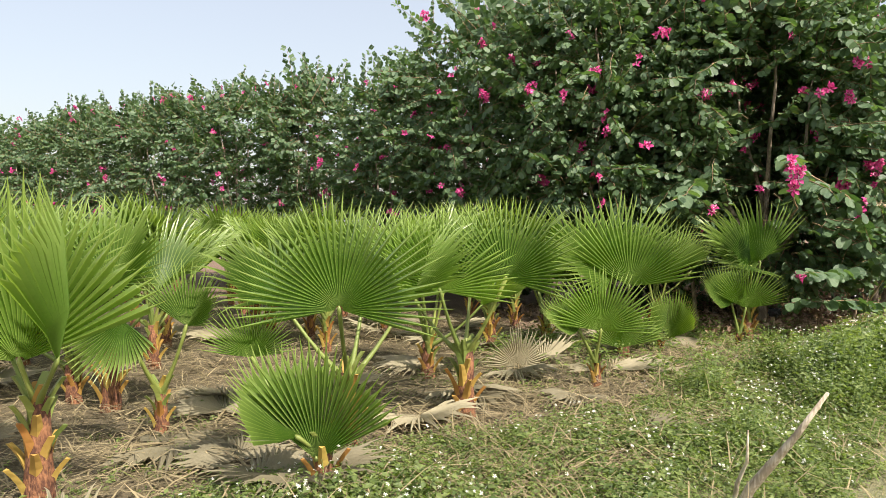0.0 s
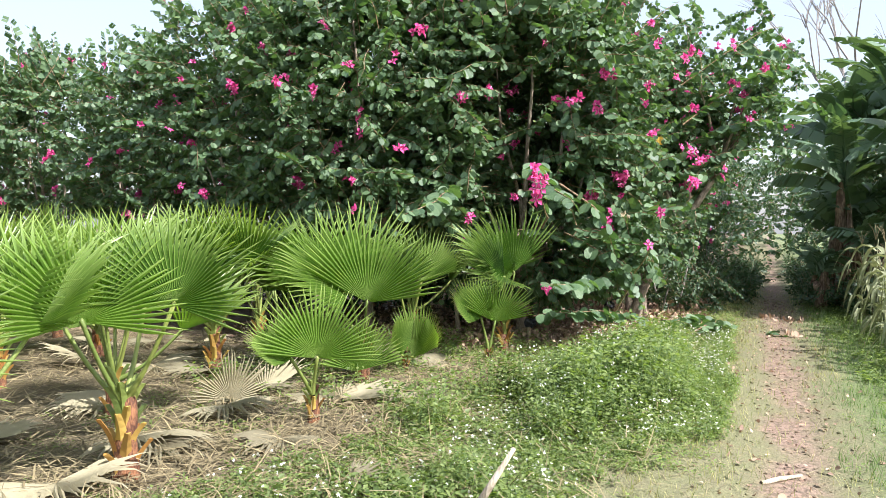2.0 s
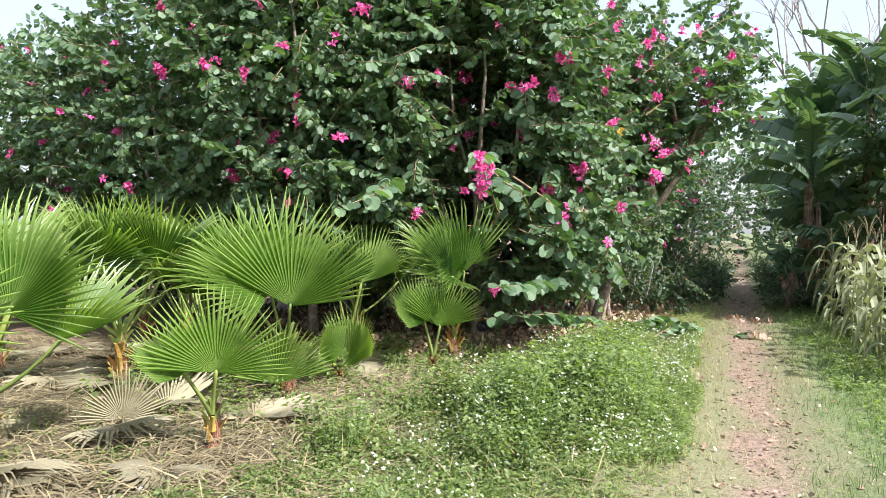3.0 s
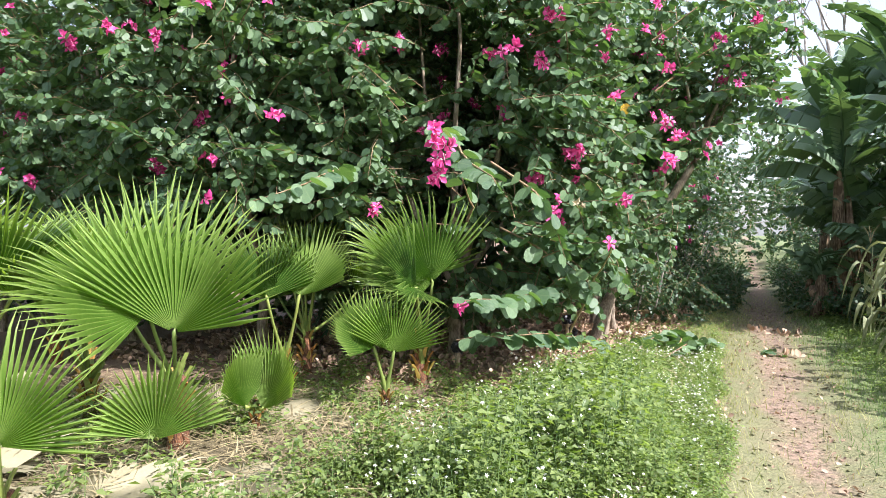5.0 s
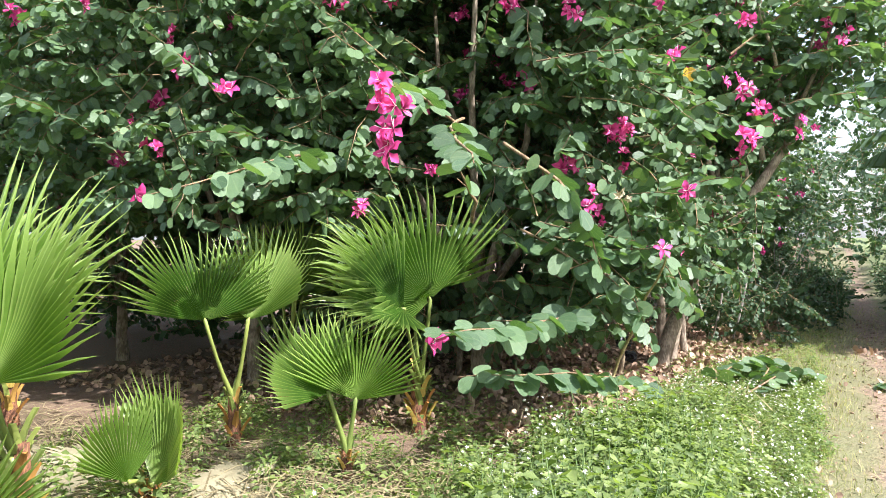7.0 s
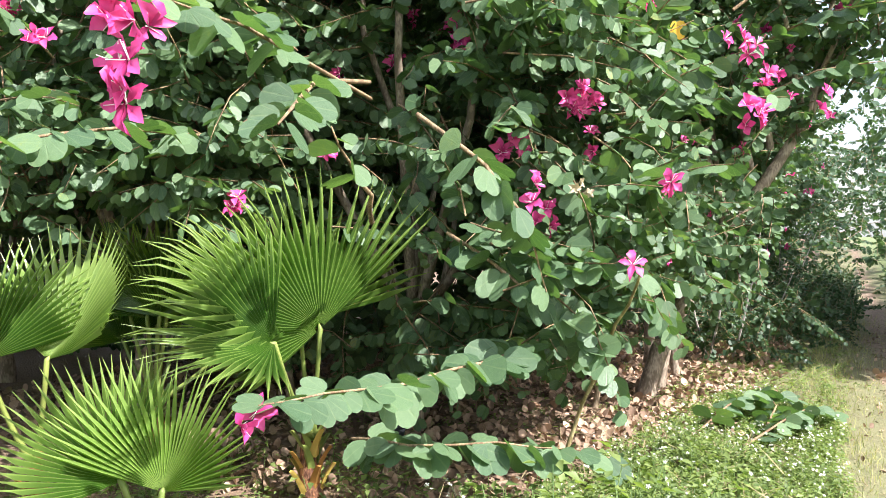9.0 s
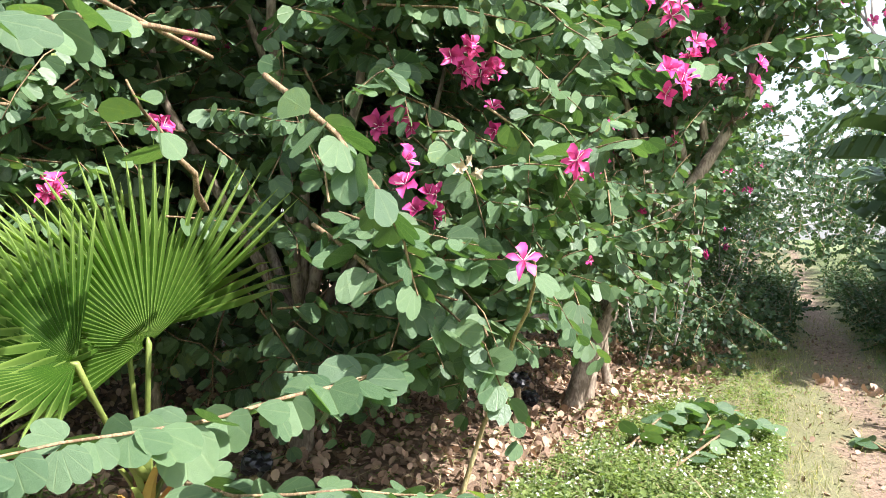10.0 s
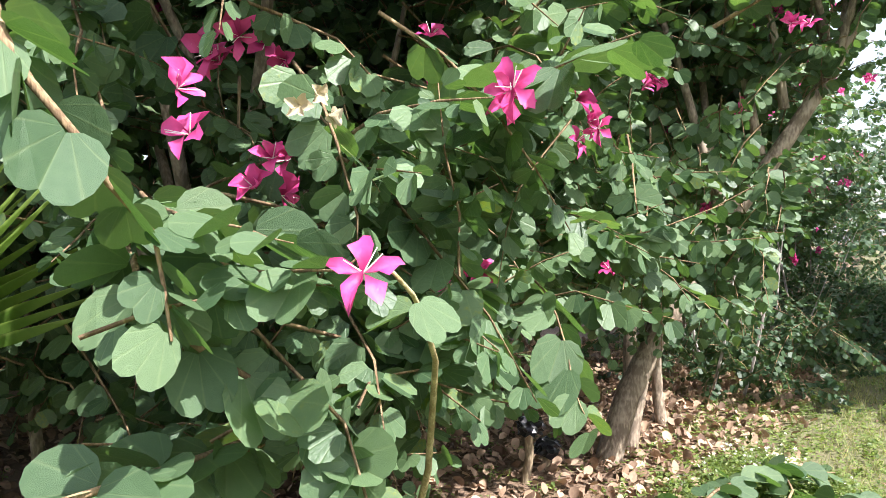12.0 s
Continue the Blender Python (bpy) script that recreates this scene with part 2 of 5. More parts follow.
# dark-leaved undergrowth, with the shade it stands in put into the colour too
M_SHADE = grown("shaded_undergrowth_leaf", (0.024, 0.055, 0.028), (0.07, 0.125, 0.055), rough=0.5, through_it=0.3)
M_BANANA = grown("banana_blade", (0.05, 0.10, 0.055), (0.125, 0.195, 0.105), rough=0.42, through_it=0.22, grain=30, by="object")
M_SHEATH = bark("banana_sheath", (0.10, 0.06, 0.035), (0.34, 0.24, 0.15), 14, 6)
M_CORN = grown("maize_blade", (0.09, 0.15, 0.06), (0.36, 0.36, 0.20), rough=0.6, through_it=0.3, glow=(1.2, 1.2, 0.8), grain=40)
M_CANE = bark("yellow_cane", (0.30, 0.23, 0.10), (0.52, 0.43, 0.22), 40, 4)
M_WOOD = bark("weathered_stick", (0.34, 0.27, 0.19), (0.6, 0.52, 0.4), 30, 8)
M_GREY = bark("grey_bark", (0.22, 0.19, 0.17), (0.42, 0.38, 0.34), 20, 4)


# ---- mesh making ----
def soup(name, bits, materials):
    """One mesh from (verts n x 3, faces, material index) bits."""
    verts, faces, index, base = [], [], [], 0
    for v, f, k in bits:
        verts.append(np.asarray(v, float))
        faces.extend([tuple(i + base for i in face) for face in f])
        index.extend([k] * len(f))
        base += len(v)
    me = bpy.data.meshes.new(name)
    me.from_pydata(np.concatenate(verts).tolist(), [], faces)
    for m in materials:
        me.materials.append(m)
    if len(materials) > 1:
        me.polygons.foreach_set("material_index", index)
    me.update()
    return me


def scatter(name, templates, poses, materials):
    """One mesh of many pieces. templates: [(verts, faces of one size or mixed, indices)], poses: [(template number, 4x4 array)]."""
    by = {}
    for k, m in poses:
        by.setdefault(k, []).append(m)
    V, G, sizes, loops, index, base = [], [], [], [], [], 0
    for k, ms in sorted(by.items()):
        v, f, idx = templates[k][:3]
        own = templates[k][3] if len(templates[k]) > 3 else np.zeros((len(v), 3))
        v = np.asarray(v, float)
        ms = np.asarray(ms, float)
        out = np.einsum("nij,vj->nvi", ms[:, :3, :3], v) + ms[:, None, :3, 3]
        V.append(out.reshape(-1, 3))
        G.append(np.tile(np.asarray(own, np.float32), (len(ms), 1)))
        flat = np.concatenate([np.asarray(q) for q in f])
        size = np.array([len(q) for q in f])
        n = len(ms)
        loops.append((flat[None, :] + (base + np.arange(n) * len(v))[:, None]).ravel())
        sizes.append(np.tile(size, n))
        index.append(np.tile(np.asarray(idx), n))
        base += n * len(v)
    V, loops, sizes, index = np.concatenate(V), np.concatenate(loops), np.concatenate(sizes), np.concatenate(index)
    me = bpy.data.meshes.new(name)
    me.vertices.add(len(V))
    me.vertices.foreach_set("co", V.ravel())
    me.loops.add(len(loops))
    me.loops.foreach_set("vertex_index", loops.astype(np.int32))
    me.polygons.add(len(sizes))
    me.polygons.foreach_set("loop_start", np.concatenate(([0], np.cumsum(sizes)[:-1])).astype(np.int32))
    for m in materials:
        me.materials.append(m)
    me.polygons.foreach_set("material_index", index.astype(np.int32))
    if any(len(t) > 3 for t in templates):
        me.attributes.new("leaf_place", "FLOAT_VECTOR", "POINT").data.foreach_set("vector", np.concatenate(G).astype(np.float32).ravel())
    me.update(calc_edges=True)
    me.validate()
    return me


def tube(points, radii, sides=6):
    """A tapered tube along points, closed at its end."""
    pts = [Vector(p) for p in points]
    v, f = [], []
    for i, p in enumerate(pts):
        way = (pts[min(i + 1, len(pts) - 1)] - pts[max(i - 1, 0)]).normalized()
        a = way.orthogonal().normalized() if i == 0 else (a - way * a.dot(way)).normalized()
        b = way.cross(a)
        for j in range(sides):
            t = 2 * math.pi * j / sides
            v.append(tuple(p + (a * math.cos(t) + b * math.sin(t)) * radii[i]))
    for i in range(len(pts) - 1):
        for j in range(sides):
            k = (j + 1) % sides
            f.append((i * sides + j, i * sides + k, (i + 1) * sides + k, (i + 1) * sides + j))
    f.append(tuple(range((len(pts) - 1) * sides, len(pts) * sides)))
    return v, f


def smooth(me):
    me.polygons.foreach_set("use_smooth", [True] * len(me.polygons))
    return me


def bend(a, b, lift=0.0, n=6, wobble=0.0, rng=random):
    """Points of a bowed line from a to b."""
    a, b = Vector(a), Vector(b)
    out = []
    for i in range(n):
        t = i / (n - 1)
        p = a.lerp(b, t) + Vector((0, 0, lift * 4 * t * (1 - t)))
        if wobble and 0 < i < n - 1:
            p += Vector((rng.uniform(-1, 1), rng.uniform(-1, 1), rng.uniform(-1, 1))) * wobble
        out.append(p)
    return out


def part(name, me, parent, label="", m=None):
    """Links a mesh as one part under a thing."""
    ob = new(name, me)
    ob.parent = parent
    if m is not None:
        ob.matrix_basis = m
    return tagged(ob, label)


def thing(name, m, label, category, group="", kind=""):
    ob = new(name)
    ob.empty_display_size = 0.1
    ob.matrix_basis = m
    return tagged(ob, label, category, group, kind)


def stuff(name, me, label, category):
    return tagged(new(name, me), label, category, "", "stuff")


def turned(place, ahead, up, size=1.0):
    """A pose at place: +y points ahead, +z as near to up as it goes."""
    y = Vector(ahead).normalized()
    z = Vector(up)
    z = z - y * z.dot(y)
    z = z.normalized() if z.length > 1e-4 else y.orthogonal().normalized()
    x = y.cross(z)
    m = Matrix((x, y, z)).transposed().to_4x4()
    m.translation = place
    return m @ Matrix.Scale(size, 4)


def unit(rng):
    v = Vector((rng.gauss(0, 1), rng.gauss(0, 1), rng.gauss(0, 1)))
    return v.normalized()


# ---- the ground ----
def build_ground():
    def cuts(near_a, near_b, step, far):
        xs = list(np.arange(near_a, near_b + 1e-6, step))
        g, x = step, near_b
        while x < far:
            g *= 1.5
            x += g
            xs.append(x)
        g, x = step, near_a
        while x > -far:
            g *= 1.5
            x -= g
            xs.insert(0, x)
        return xs
    ss, ds = cuts(-2, 24, 0.12, 900), cuts(-4, 9, 0.12, 900)
    v = [tuple(plan(s, d)) for s in ss for d in ds]
    w = len(ds)
    f = [(i * w + j, (i + 1) * w + j, (i + 1) * w + j + 1, i * w + j + 1) for i in range(len(ss) - 1) for j in range(w - 1)]
    f = [q[::-1] for q in f]
    me = smooth(soup("ground", [(v, f, 0)], [M_EARTH]))
    tagged(new("ground", me), "reddish earth with a trodden path, dry turf and leaf mould", "ground", "", "structure")


build_ground()


# ---- orchid trees ----
HALF = [(0.0, 0.0), (0.26, -0.03), (0.5, 0.24), (0.53, 0.62), (0.38, 0.93), (0.17, 0.99), (0.0, 0.84)]
HALF_FINE = [(0.0, 0.0), (0.16, -0.05), (0.34, 0.02), (0.49, 0.22), (0.54, 0.5), (0.49, 0.76), (0.36, 0.95), (0.2, 0.99), (0.08, 0.93), (0.0, 0.84)]
HALF_FAR = [(0.0, 0.0), (0.48, 0.1), (0.46, 0.85), (0.04, 0.86)]


def two_lobed(outline, fold, droop):
    """A two-lobed leaf, folded along its midrib, 1 long along +y."""
    v, f = [], []
    n = len(outline)
    for side in (1, -1):
        b = len(v)
        for x, y in outline:
            v.append((side * x, y, abs(x) * fold - droop * y * y - 0.25 * x * x))
        q = tuple(range(b, b + n))
        f.append(q if side == 1 else q[::-1])
    return np.array(v), f


LEAVES = [two_lobed(HALF, fo, dr) for fo, dr in ((0.25, 0.1), (0.5, 0.25), (0.1, 0.05), (0.8, 0.15))]
LEAVES_FAR = [two_lobed(HALF_FAR, fo, dr) for fo, dr in ((0.25, 0.1), (0.6, 0.2))]


def leaf_poses(points, rng, size=(0.085, 0.135), gap=0.055, start=0.12, hang=0.5):
    """Poses of leaves set in two rows along a twig."""
    pts = [Vector(p) for p in points]
    lengths = [(b - a).length for a, b in zip(pts, pts[1:])]
    total, at, side, out = sum(lengths), start * sum(lengths), 1, []
    while at < total:
        r, i = at, 0
        while i < len(lengths) - 1 and r > lengths[i]:
            r -= lengths[i]
            i += 1
        p = pts[i].lerp(pts[i + 1], min(1, r / lengths[i]))
        way = (pts[i + 1] - pts[i]).normalized()
        flat = way.cross(Vector((0, 0, 1)))
        flat = flat.normalized() if flat.length > 0.1 else unit(rng)
        ahead = flat * side * rng.uniform(0.6, 1.0) + way * rng.uniform(0.1, 0.6) + Vector((0, 0, -rng.uniform(0, 2 * hang))) + unit(rng) * 0.25
        up = Vector((0, 0, 1)) + way * rng.uniform(-0.5, 0.5) + unit(rng) * 0.45
        k = rng.uniform(*size) * (1 if at < total * 0.8 else 0.7)
        out.append(turned(p + ahead.normalized() * 0.018, ahead, up, k))
        at += gap * rng.uniform(0.7, 1.3)
        side = -side
    return out


def spray(rng, far=False):
    """Template of a leafy twig, 0.6 to 0.9 m long along +y: verts, faces, material indices (leaf 0, twig 1)."""
    length = rng.uniform(0.6, 0.9)
    pts = bend((0, 0, 0), (rng.uniform(-0.15, 0.15), length, -rng.uniform(0.0, 0.3)), rng.uniform(0.02, 0.1), 3 if far else 5, 0.02, rng)
    v, f = tube(pts, [0.007, 0.005, 0.002] if far else [0.007, 0.006, 0.005, 0.004, 0.002], 3)
    V, G, F, I, base = [np.array(v)], [np.zeros((len(v), 3))], list(f), [1] * len(f), len(v)
    for m in leaf_poses(pts, rng, gap=0.054 if far else 0.042, size=(0.085, 0.13) if far else (0.065, 0.125), hang=0.7):
        lv, lf = rng.choice(LEAVES_FAR if far else LEAVES)
        V.append(np.c_[lv, np.ones(len(lv))] @ np.array(m).T[:, :3])
        G.append(lv)
        F.extend([tuple(i + base for i in q) for q in lf])
        I.extend([0] * len(lf))
        base += len(lv)
    return np.concatenate(V), F, I, np.concatenate(G)


rng = random.Random(5)
SPRAYS = [spray(rng) for _ in range(10)]
SPRAYS_FAR = [spray(rng, True) for _ in range(8)]


def petal_bits():
    v = [(0, 0, 0), (-0.18, 0.3, 0.06), (0, 0.32, 0.0), (0.18, 0.3, 0.06), (-0.32, 0.6, 0.16), (0, 0.64, 0.0), (0.3, 0.66, 0.13), (-0.15, 0.9, -0.06), (0.0, 1.0, -0.16), (0.15, 0.88, 0.04)]
    f = [(0, 2, 1), (0, 3, 2), (1, 2, 5, 4), (2, 3, 6, 5), (4, 5, 8, 7), (5, 6, 9, 8)]
    return np.array(v), f


def flower_mesh(name, rng, openness):
    """An orchid-tree flower, 0.12 m across: five petals round a throat, with pale curved stamens."""
    pv, pf = petal_bits()
    bits = []
    face = (Vector((0, -1, 0.3)) + unit(rng) * 0.5).normalized()
    a = face.orthogonal().normalized()
    b = face.cross(a)
    for i in range(5):
        t = 2 * math.pi * i / 5 + rng.uniform(-0.3, 0.3)
        out = a * math.cos(t) + b * math.sin(t)
        long = rng.uniform(0.054, 0.074)
        m = np.array(turned((0, 0, 0), out + face * rng.uniform(0.1, openness), face + unit(rng) * 0.3, 1.0) @ Matrix.Diagonal((long * rng.uniform(0.7, 1.15), long, long * rng.uniform(0.6, 2.0), 1)))
        ruffle = np.array([[rng.gauss(0, 0.035) for _ in range(3)] for _ in range(10)])
        bits.append((np.c_[pv + ruffle, np.ones(10)] @ m.T[:, :3], pf, 0))
    for i in range(3):
        t = rng.uniform(0, 6.28)
        out = a * math.cos(t) * 0.4 + b * math.sin(t) * 0.4
        tv, tf = tube([(0, 0, 0), (face * 0.7 + out * 1.4).normalized() * 0.048], [0.0017, 0.0011], 3)
        bits.append((tv, tf, 1))
    me = soup(name, bits, [M_PETAL, M_STAMEN])
    own = np.concatenate([pv] * 5 + [np.zeros((len(v), 3)) for v, _, k in bits if k])
    me.attributes.new("leaf_place", "FLOAT_VECTOR", "POINT").data.foreach_set("vector", own.astype(np.float32).ravel())
    return smooth(me)


FLOWERS = [flower_mesh("flower", rng, o) for o in (0.3, 0.6, 0.9, 1.3, 1.8)]


def blooms(tree, place, n, rng):
    """n flowers close together, at a place of the tree's own."""
    for i in range(n):
        at = Vector(place) + unit(rng) * (0.055 if n > 1 else 0)
        part("flower", rng.choice(FLOWERS), tree, "magenta flower", Matrix.Translation(at) @ pose(0, 0, 0, rng.uniform(-35, 35), rng.uniform(-35, 35), rng.uniform(-60, 60)) @ Matrix.Scale(rng.uniform(0.88, 1.12), 4))


def limb_set(rng, height, radius, low, lean):
    """Main limbs of a tree whose fork stands at low: lists of points."""
    out = []
    fork = Vector((lean[0], lean[1], low))
    n = 6
    for i in range(n):
        t = 2 * math.pi * (i + rng.uniform(-0.3, 0.3)) / n
        reach = radius * rng.uniform(0.35, 0.6)
        top = Vector((math.cos(t) * reach, math.sin(t) * reach, rng.uniform(0.5, 0.92) * height))
        mid = fork.lerp(top, 0.5) + Vector((math.cos(t), math.sin(t), 0)) * 0.1 * radius + unit(rng) * 0.1
        out.append([fork, fork.lerp(mid, 0.55), mid, mid.lerp(top, 0.5) + unit(rng) * 0.06, top])
    top = Vector((rng.uniform(-0.5, 0.5), rng.uniform(0, 0.6), height * 0.9))
    out.append([fork, fork.lerp(top, 0.3) + unit(rng) * 0.2, fork.lerp(top, 0.65) + unit(rng) * 0.25, top])
    return out


def orchid_tree(m, seed, label, height=3.9, radius=1.8, skirt=0.9, count=420, far=False, flowers=14, lean=(0, 0), group="orchid trees", keep=None, extra=()):
    """A many-limbed orchid tree: trunk, limbs, leafy crown, flowers."""
    rng = random.Random(seed)
    tree = thing("orchid_tree", m, label, "tree", group)
    fork = rng.uniform(0.6, 0.9)
    tv, tf = tube(bend((0, 0, -0.08), (lean[0], lean[1], fork), 0, 5, 0.015, rng), [0.085, 0.07, 0.062, 0.058, 0.05], 8)
    part("trunk", smooth(soup("trunk", [(tv, tf, 0)], [M_BARK])), tree)
    for pts in limb_set(rng, height, radius, fork, lean):
        lv, lf = tube(pts, [0.036 * (1 - 0.8 * i / (len(pts) - 1)) + 0.004 for i in range(len(pts))], 6)
        part("limb", smooth(soup("limb", [(lv, lf, 0)], [M_BARK])), tree)
    kinds = SPRAYS_FAR if far else SPRAYS
    poses = []
    mid = (height + skirt) / 2
    tall = (height - skirt) / 2
    tips = []
    while len(poses) < count:
        t = rng.uniform(0, 2 * math.pi)
        z = rng.uniform(-1, 1)
        r = rng.uniform(0.42, 1.0) ** 0.5
        bulge = 1 + 0.25 * noise.noise((math.cos(t) * 2.2 + seed, math.sin(t) * 2.2, z * 2.2))
        wide = radius * bulge * (1 - z ** 4) ** 0.5
        place = Vector((math.cos(t) * wide * r, math.sin(t) * wide * r, mid + z * tall))
        out = (Vector((math.cos(t), math.sin(t), 0.25 + 0.4 * z)) + unit(rng) * 0.75).normalized()
        base_at = place - out * 0.5
        if keep is not None and not (keep(m @ base_at) and keep(m @ (base_at + out * 0.4)) and keep(m @ (base_at + out * 0.8))):
            continue
        k = rng.uniform(0.75, 1.1)
        poses.append((rng.randrange(len(kinds)), np.array(turned(base_at, out, Vector((0, 0, 1)) + unit(rng) * 0.3, k))))
        if r > 0.8:
            tips.append(place + out * 0.3)
    for _ in range(count // 7):
        t, r = rng.uniform(0, 6.28), radius * rng.uniform(0, 0.75)
        at = Vector((math.cos(t) * r, math.sin(t) * r, height * 0.97 - 0.22 * r))
        out = Vector((rng.uniform(-1, 1), rng.uniform(-1, 1), rng.uniform(0.5, 1.6))).normalized()
        poses.append((rng.randrange(len(kinds)), np.array(turned(at, out, unit(rng), rng.uniform(0.7, 1.4)))))
        tips.append(at + out * 0.6)
    back = m.inverted()
    for place, out, k in extra:
        poses.append((rng.randrange(len(kinds)), np.array(turned(back @ place, out, (0, 0, 1), k))))
    tagged(part("foliage", scatter("foliage", kinds, poses, [M_LEAF, M_TWIG]), tree), kind="stuff")
    for _ in range(flowers):
        p = rng.choice(tips)
        if keep is not None and rng.random() < 0.5:
            p = min((rng.choice(tips) for _ in range(4)), key=lambda q: to_plan((m @ q).x, (m @ q).y)[1])
        blooms(tree, p, rng.choice((1, 1, 2, 3, 4)), rng)
    return tree


def spot(s, d, turn=0.0, size=1.0):
    return Matrix.Translation(plan(s, d)) @ pose(0, 0, 0, 0, 0, turn) @ Matrix.Scale(size, 4)


TREE_LABEL = "orchid tree with two-lobed green leaves and magenta flowers"


# flower clusters on the side towards the path: place, and how many
NEAR_BLOOMS = ((3.27, 6.98, 1.98, 5), (3.3, 6.99, 1.88, 4), (3.24, 7.02, 1.78, 2), (3.54, 7.38, 0.93, 2), (5.12, 8.98, 2.14, 5), (5.22, 9.0, 2.16, 2), (4.8, 8.99, 1.92, 2), (5.27, 9.18, 1.97, 2), (4.7, 8.38, 1.64, 2), (4.84, 8.67, 1.53, 4), (5.85, 9.38, 1.75, 3), (5.8, 8.46, 2.03, 5), (6.34, 9.1, 2.34, 4), (6.56, 8.98, 2.22, 2), (6.18, 10.05, 1.29, 2), (5.96, 8.85, 2.5, 2), (3.77, 8.96, 1.89, 2), (2.06, 9.4, 2.78, 3))


def off_palms(p):
    """Whether a place is clear of the palms at the orchard's corner."""
    s, d = to_plan(p.x, p.y)
    if any((p - Vector((x - 0.05, y - 0.12, z))).length < 0.24 for x, y, z, n in NEAR_BLOOMS):
        return False
    if p.z < 1.15 and d < 0.34 * (s - 8.5) + 0.6:
        return False
    return not (s < 9.9 and d > 1.55 and p.z < 1.5) and p.z > 0.55 and d > 0.85 and not (d < 2.9 and s < 9.4)


def curtain(seed, n):
    """Low leafy twigs that close the path's side of the row."""
    rng, out = random.Random(seed), []
    while len(out) < n:
        s, d, z = rng.uniform(9.4, 12.2), rng.uniform(1.15, 2.3), rng.uniform(0.75, 1.9)
        way = (Vector((0.5, -0.6, -0.1)) + unit(rng) * 0.9).normalized()
        if z < 1.15 and d < 0.34 * (s - 8.5) + 0.75 or not (off_palms(plan(s, d, z)) and off_palms(plan(s, d, z) + way * 0.3)):
            continue
        out.append((plan(s, d, z) - way * 0.4, way, rng.uniform(0.65, 1.0)))
    return out


# the row along the path, and the corner facing the palms
corner_tree = orchid_tree(spot(10.9, 2.95), 11, TREE_LABEL, 4.4, 2.05, 0.6, 1450, flowers=14, keep=off_palms, extra=curtain(2, 170))
second_tree = orchid_tree(spot(10.3, 5.0), 12, TREE_LABEL, 4.7, 2.0, 0.95, 980, flowers=24, keep=off_palms)
orchid_tree(spot(14.5, 2.1), 13, TREE_LABEL, 4.4, 1.35, 1.75, 360, flowers=40)
ahead_tree = orchid_tree(spot(10.6, 7.2), 14, TREE_LABEL, 4.7, 2.0, 0.9, 600, far=True, flowers=56)
other_tree = orchid_tree(spot(16.45, 2.2), 15, TREE_LABEL, 4.4, 1.45, 1.7, 400, far=True, flowers=34)
rng = random.Random(77)
for s, d in ((10.6, 9.5), (10.7, 11.9), (10.5, 14.3), (10.7, 16.7), (10.6, 19.1), (10.6, 21.5), (10.7, 24.0), (10.6, 26.5), (10.6, 29.0), (10.7, 31.5), (13.0, 5.4), (13.0, 8.2), (13.1, 11.2), (13.3, 3.6), (15.6, 5.0), (18.6, 2.6), (20.9, 2.8), (17.2, 4.4)):
    copy_thing(rng.choice((ahead_tree, other_tree)), spot(s + rng.uniform(-0.2, 0.2), d + rng.uniform(-0.2, 0.2), rng.uniform(0, 360), rng.uniform(0.86, 1.0) if d > 9 else rng.uniform(0.94, 1.06)))


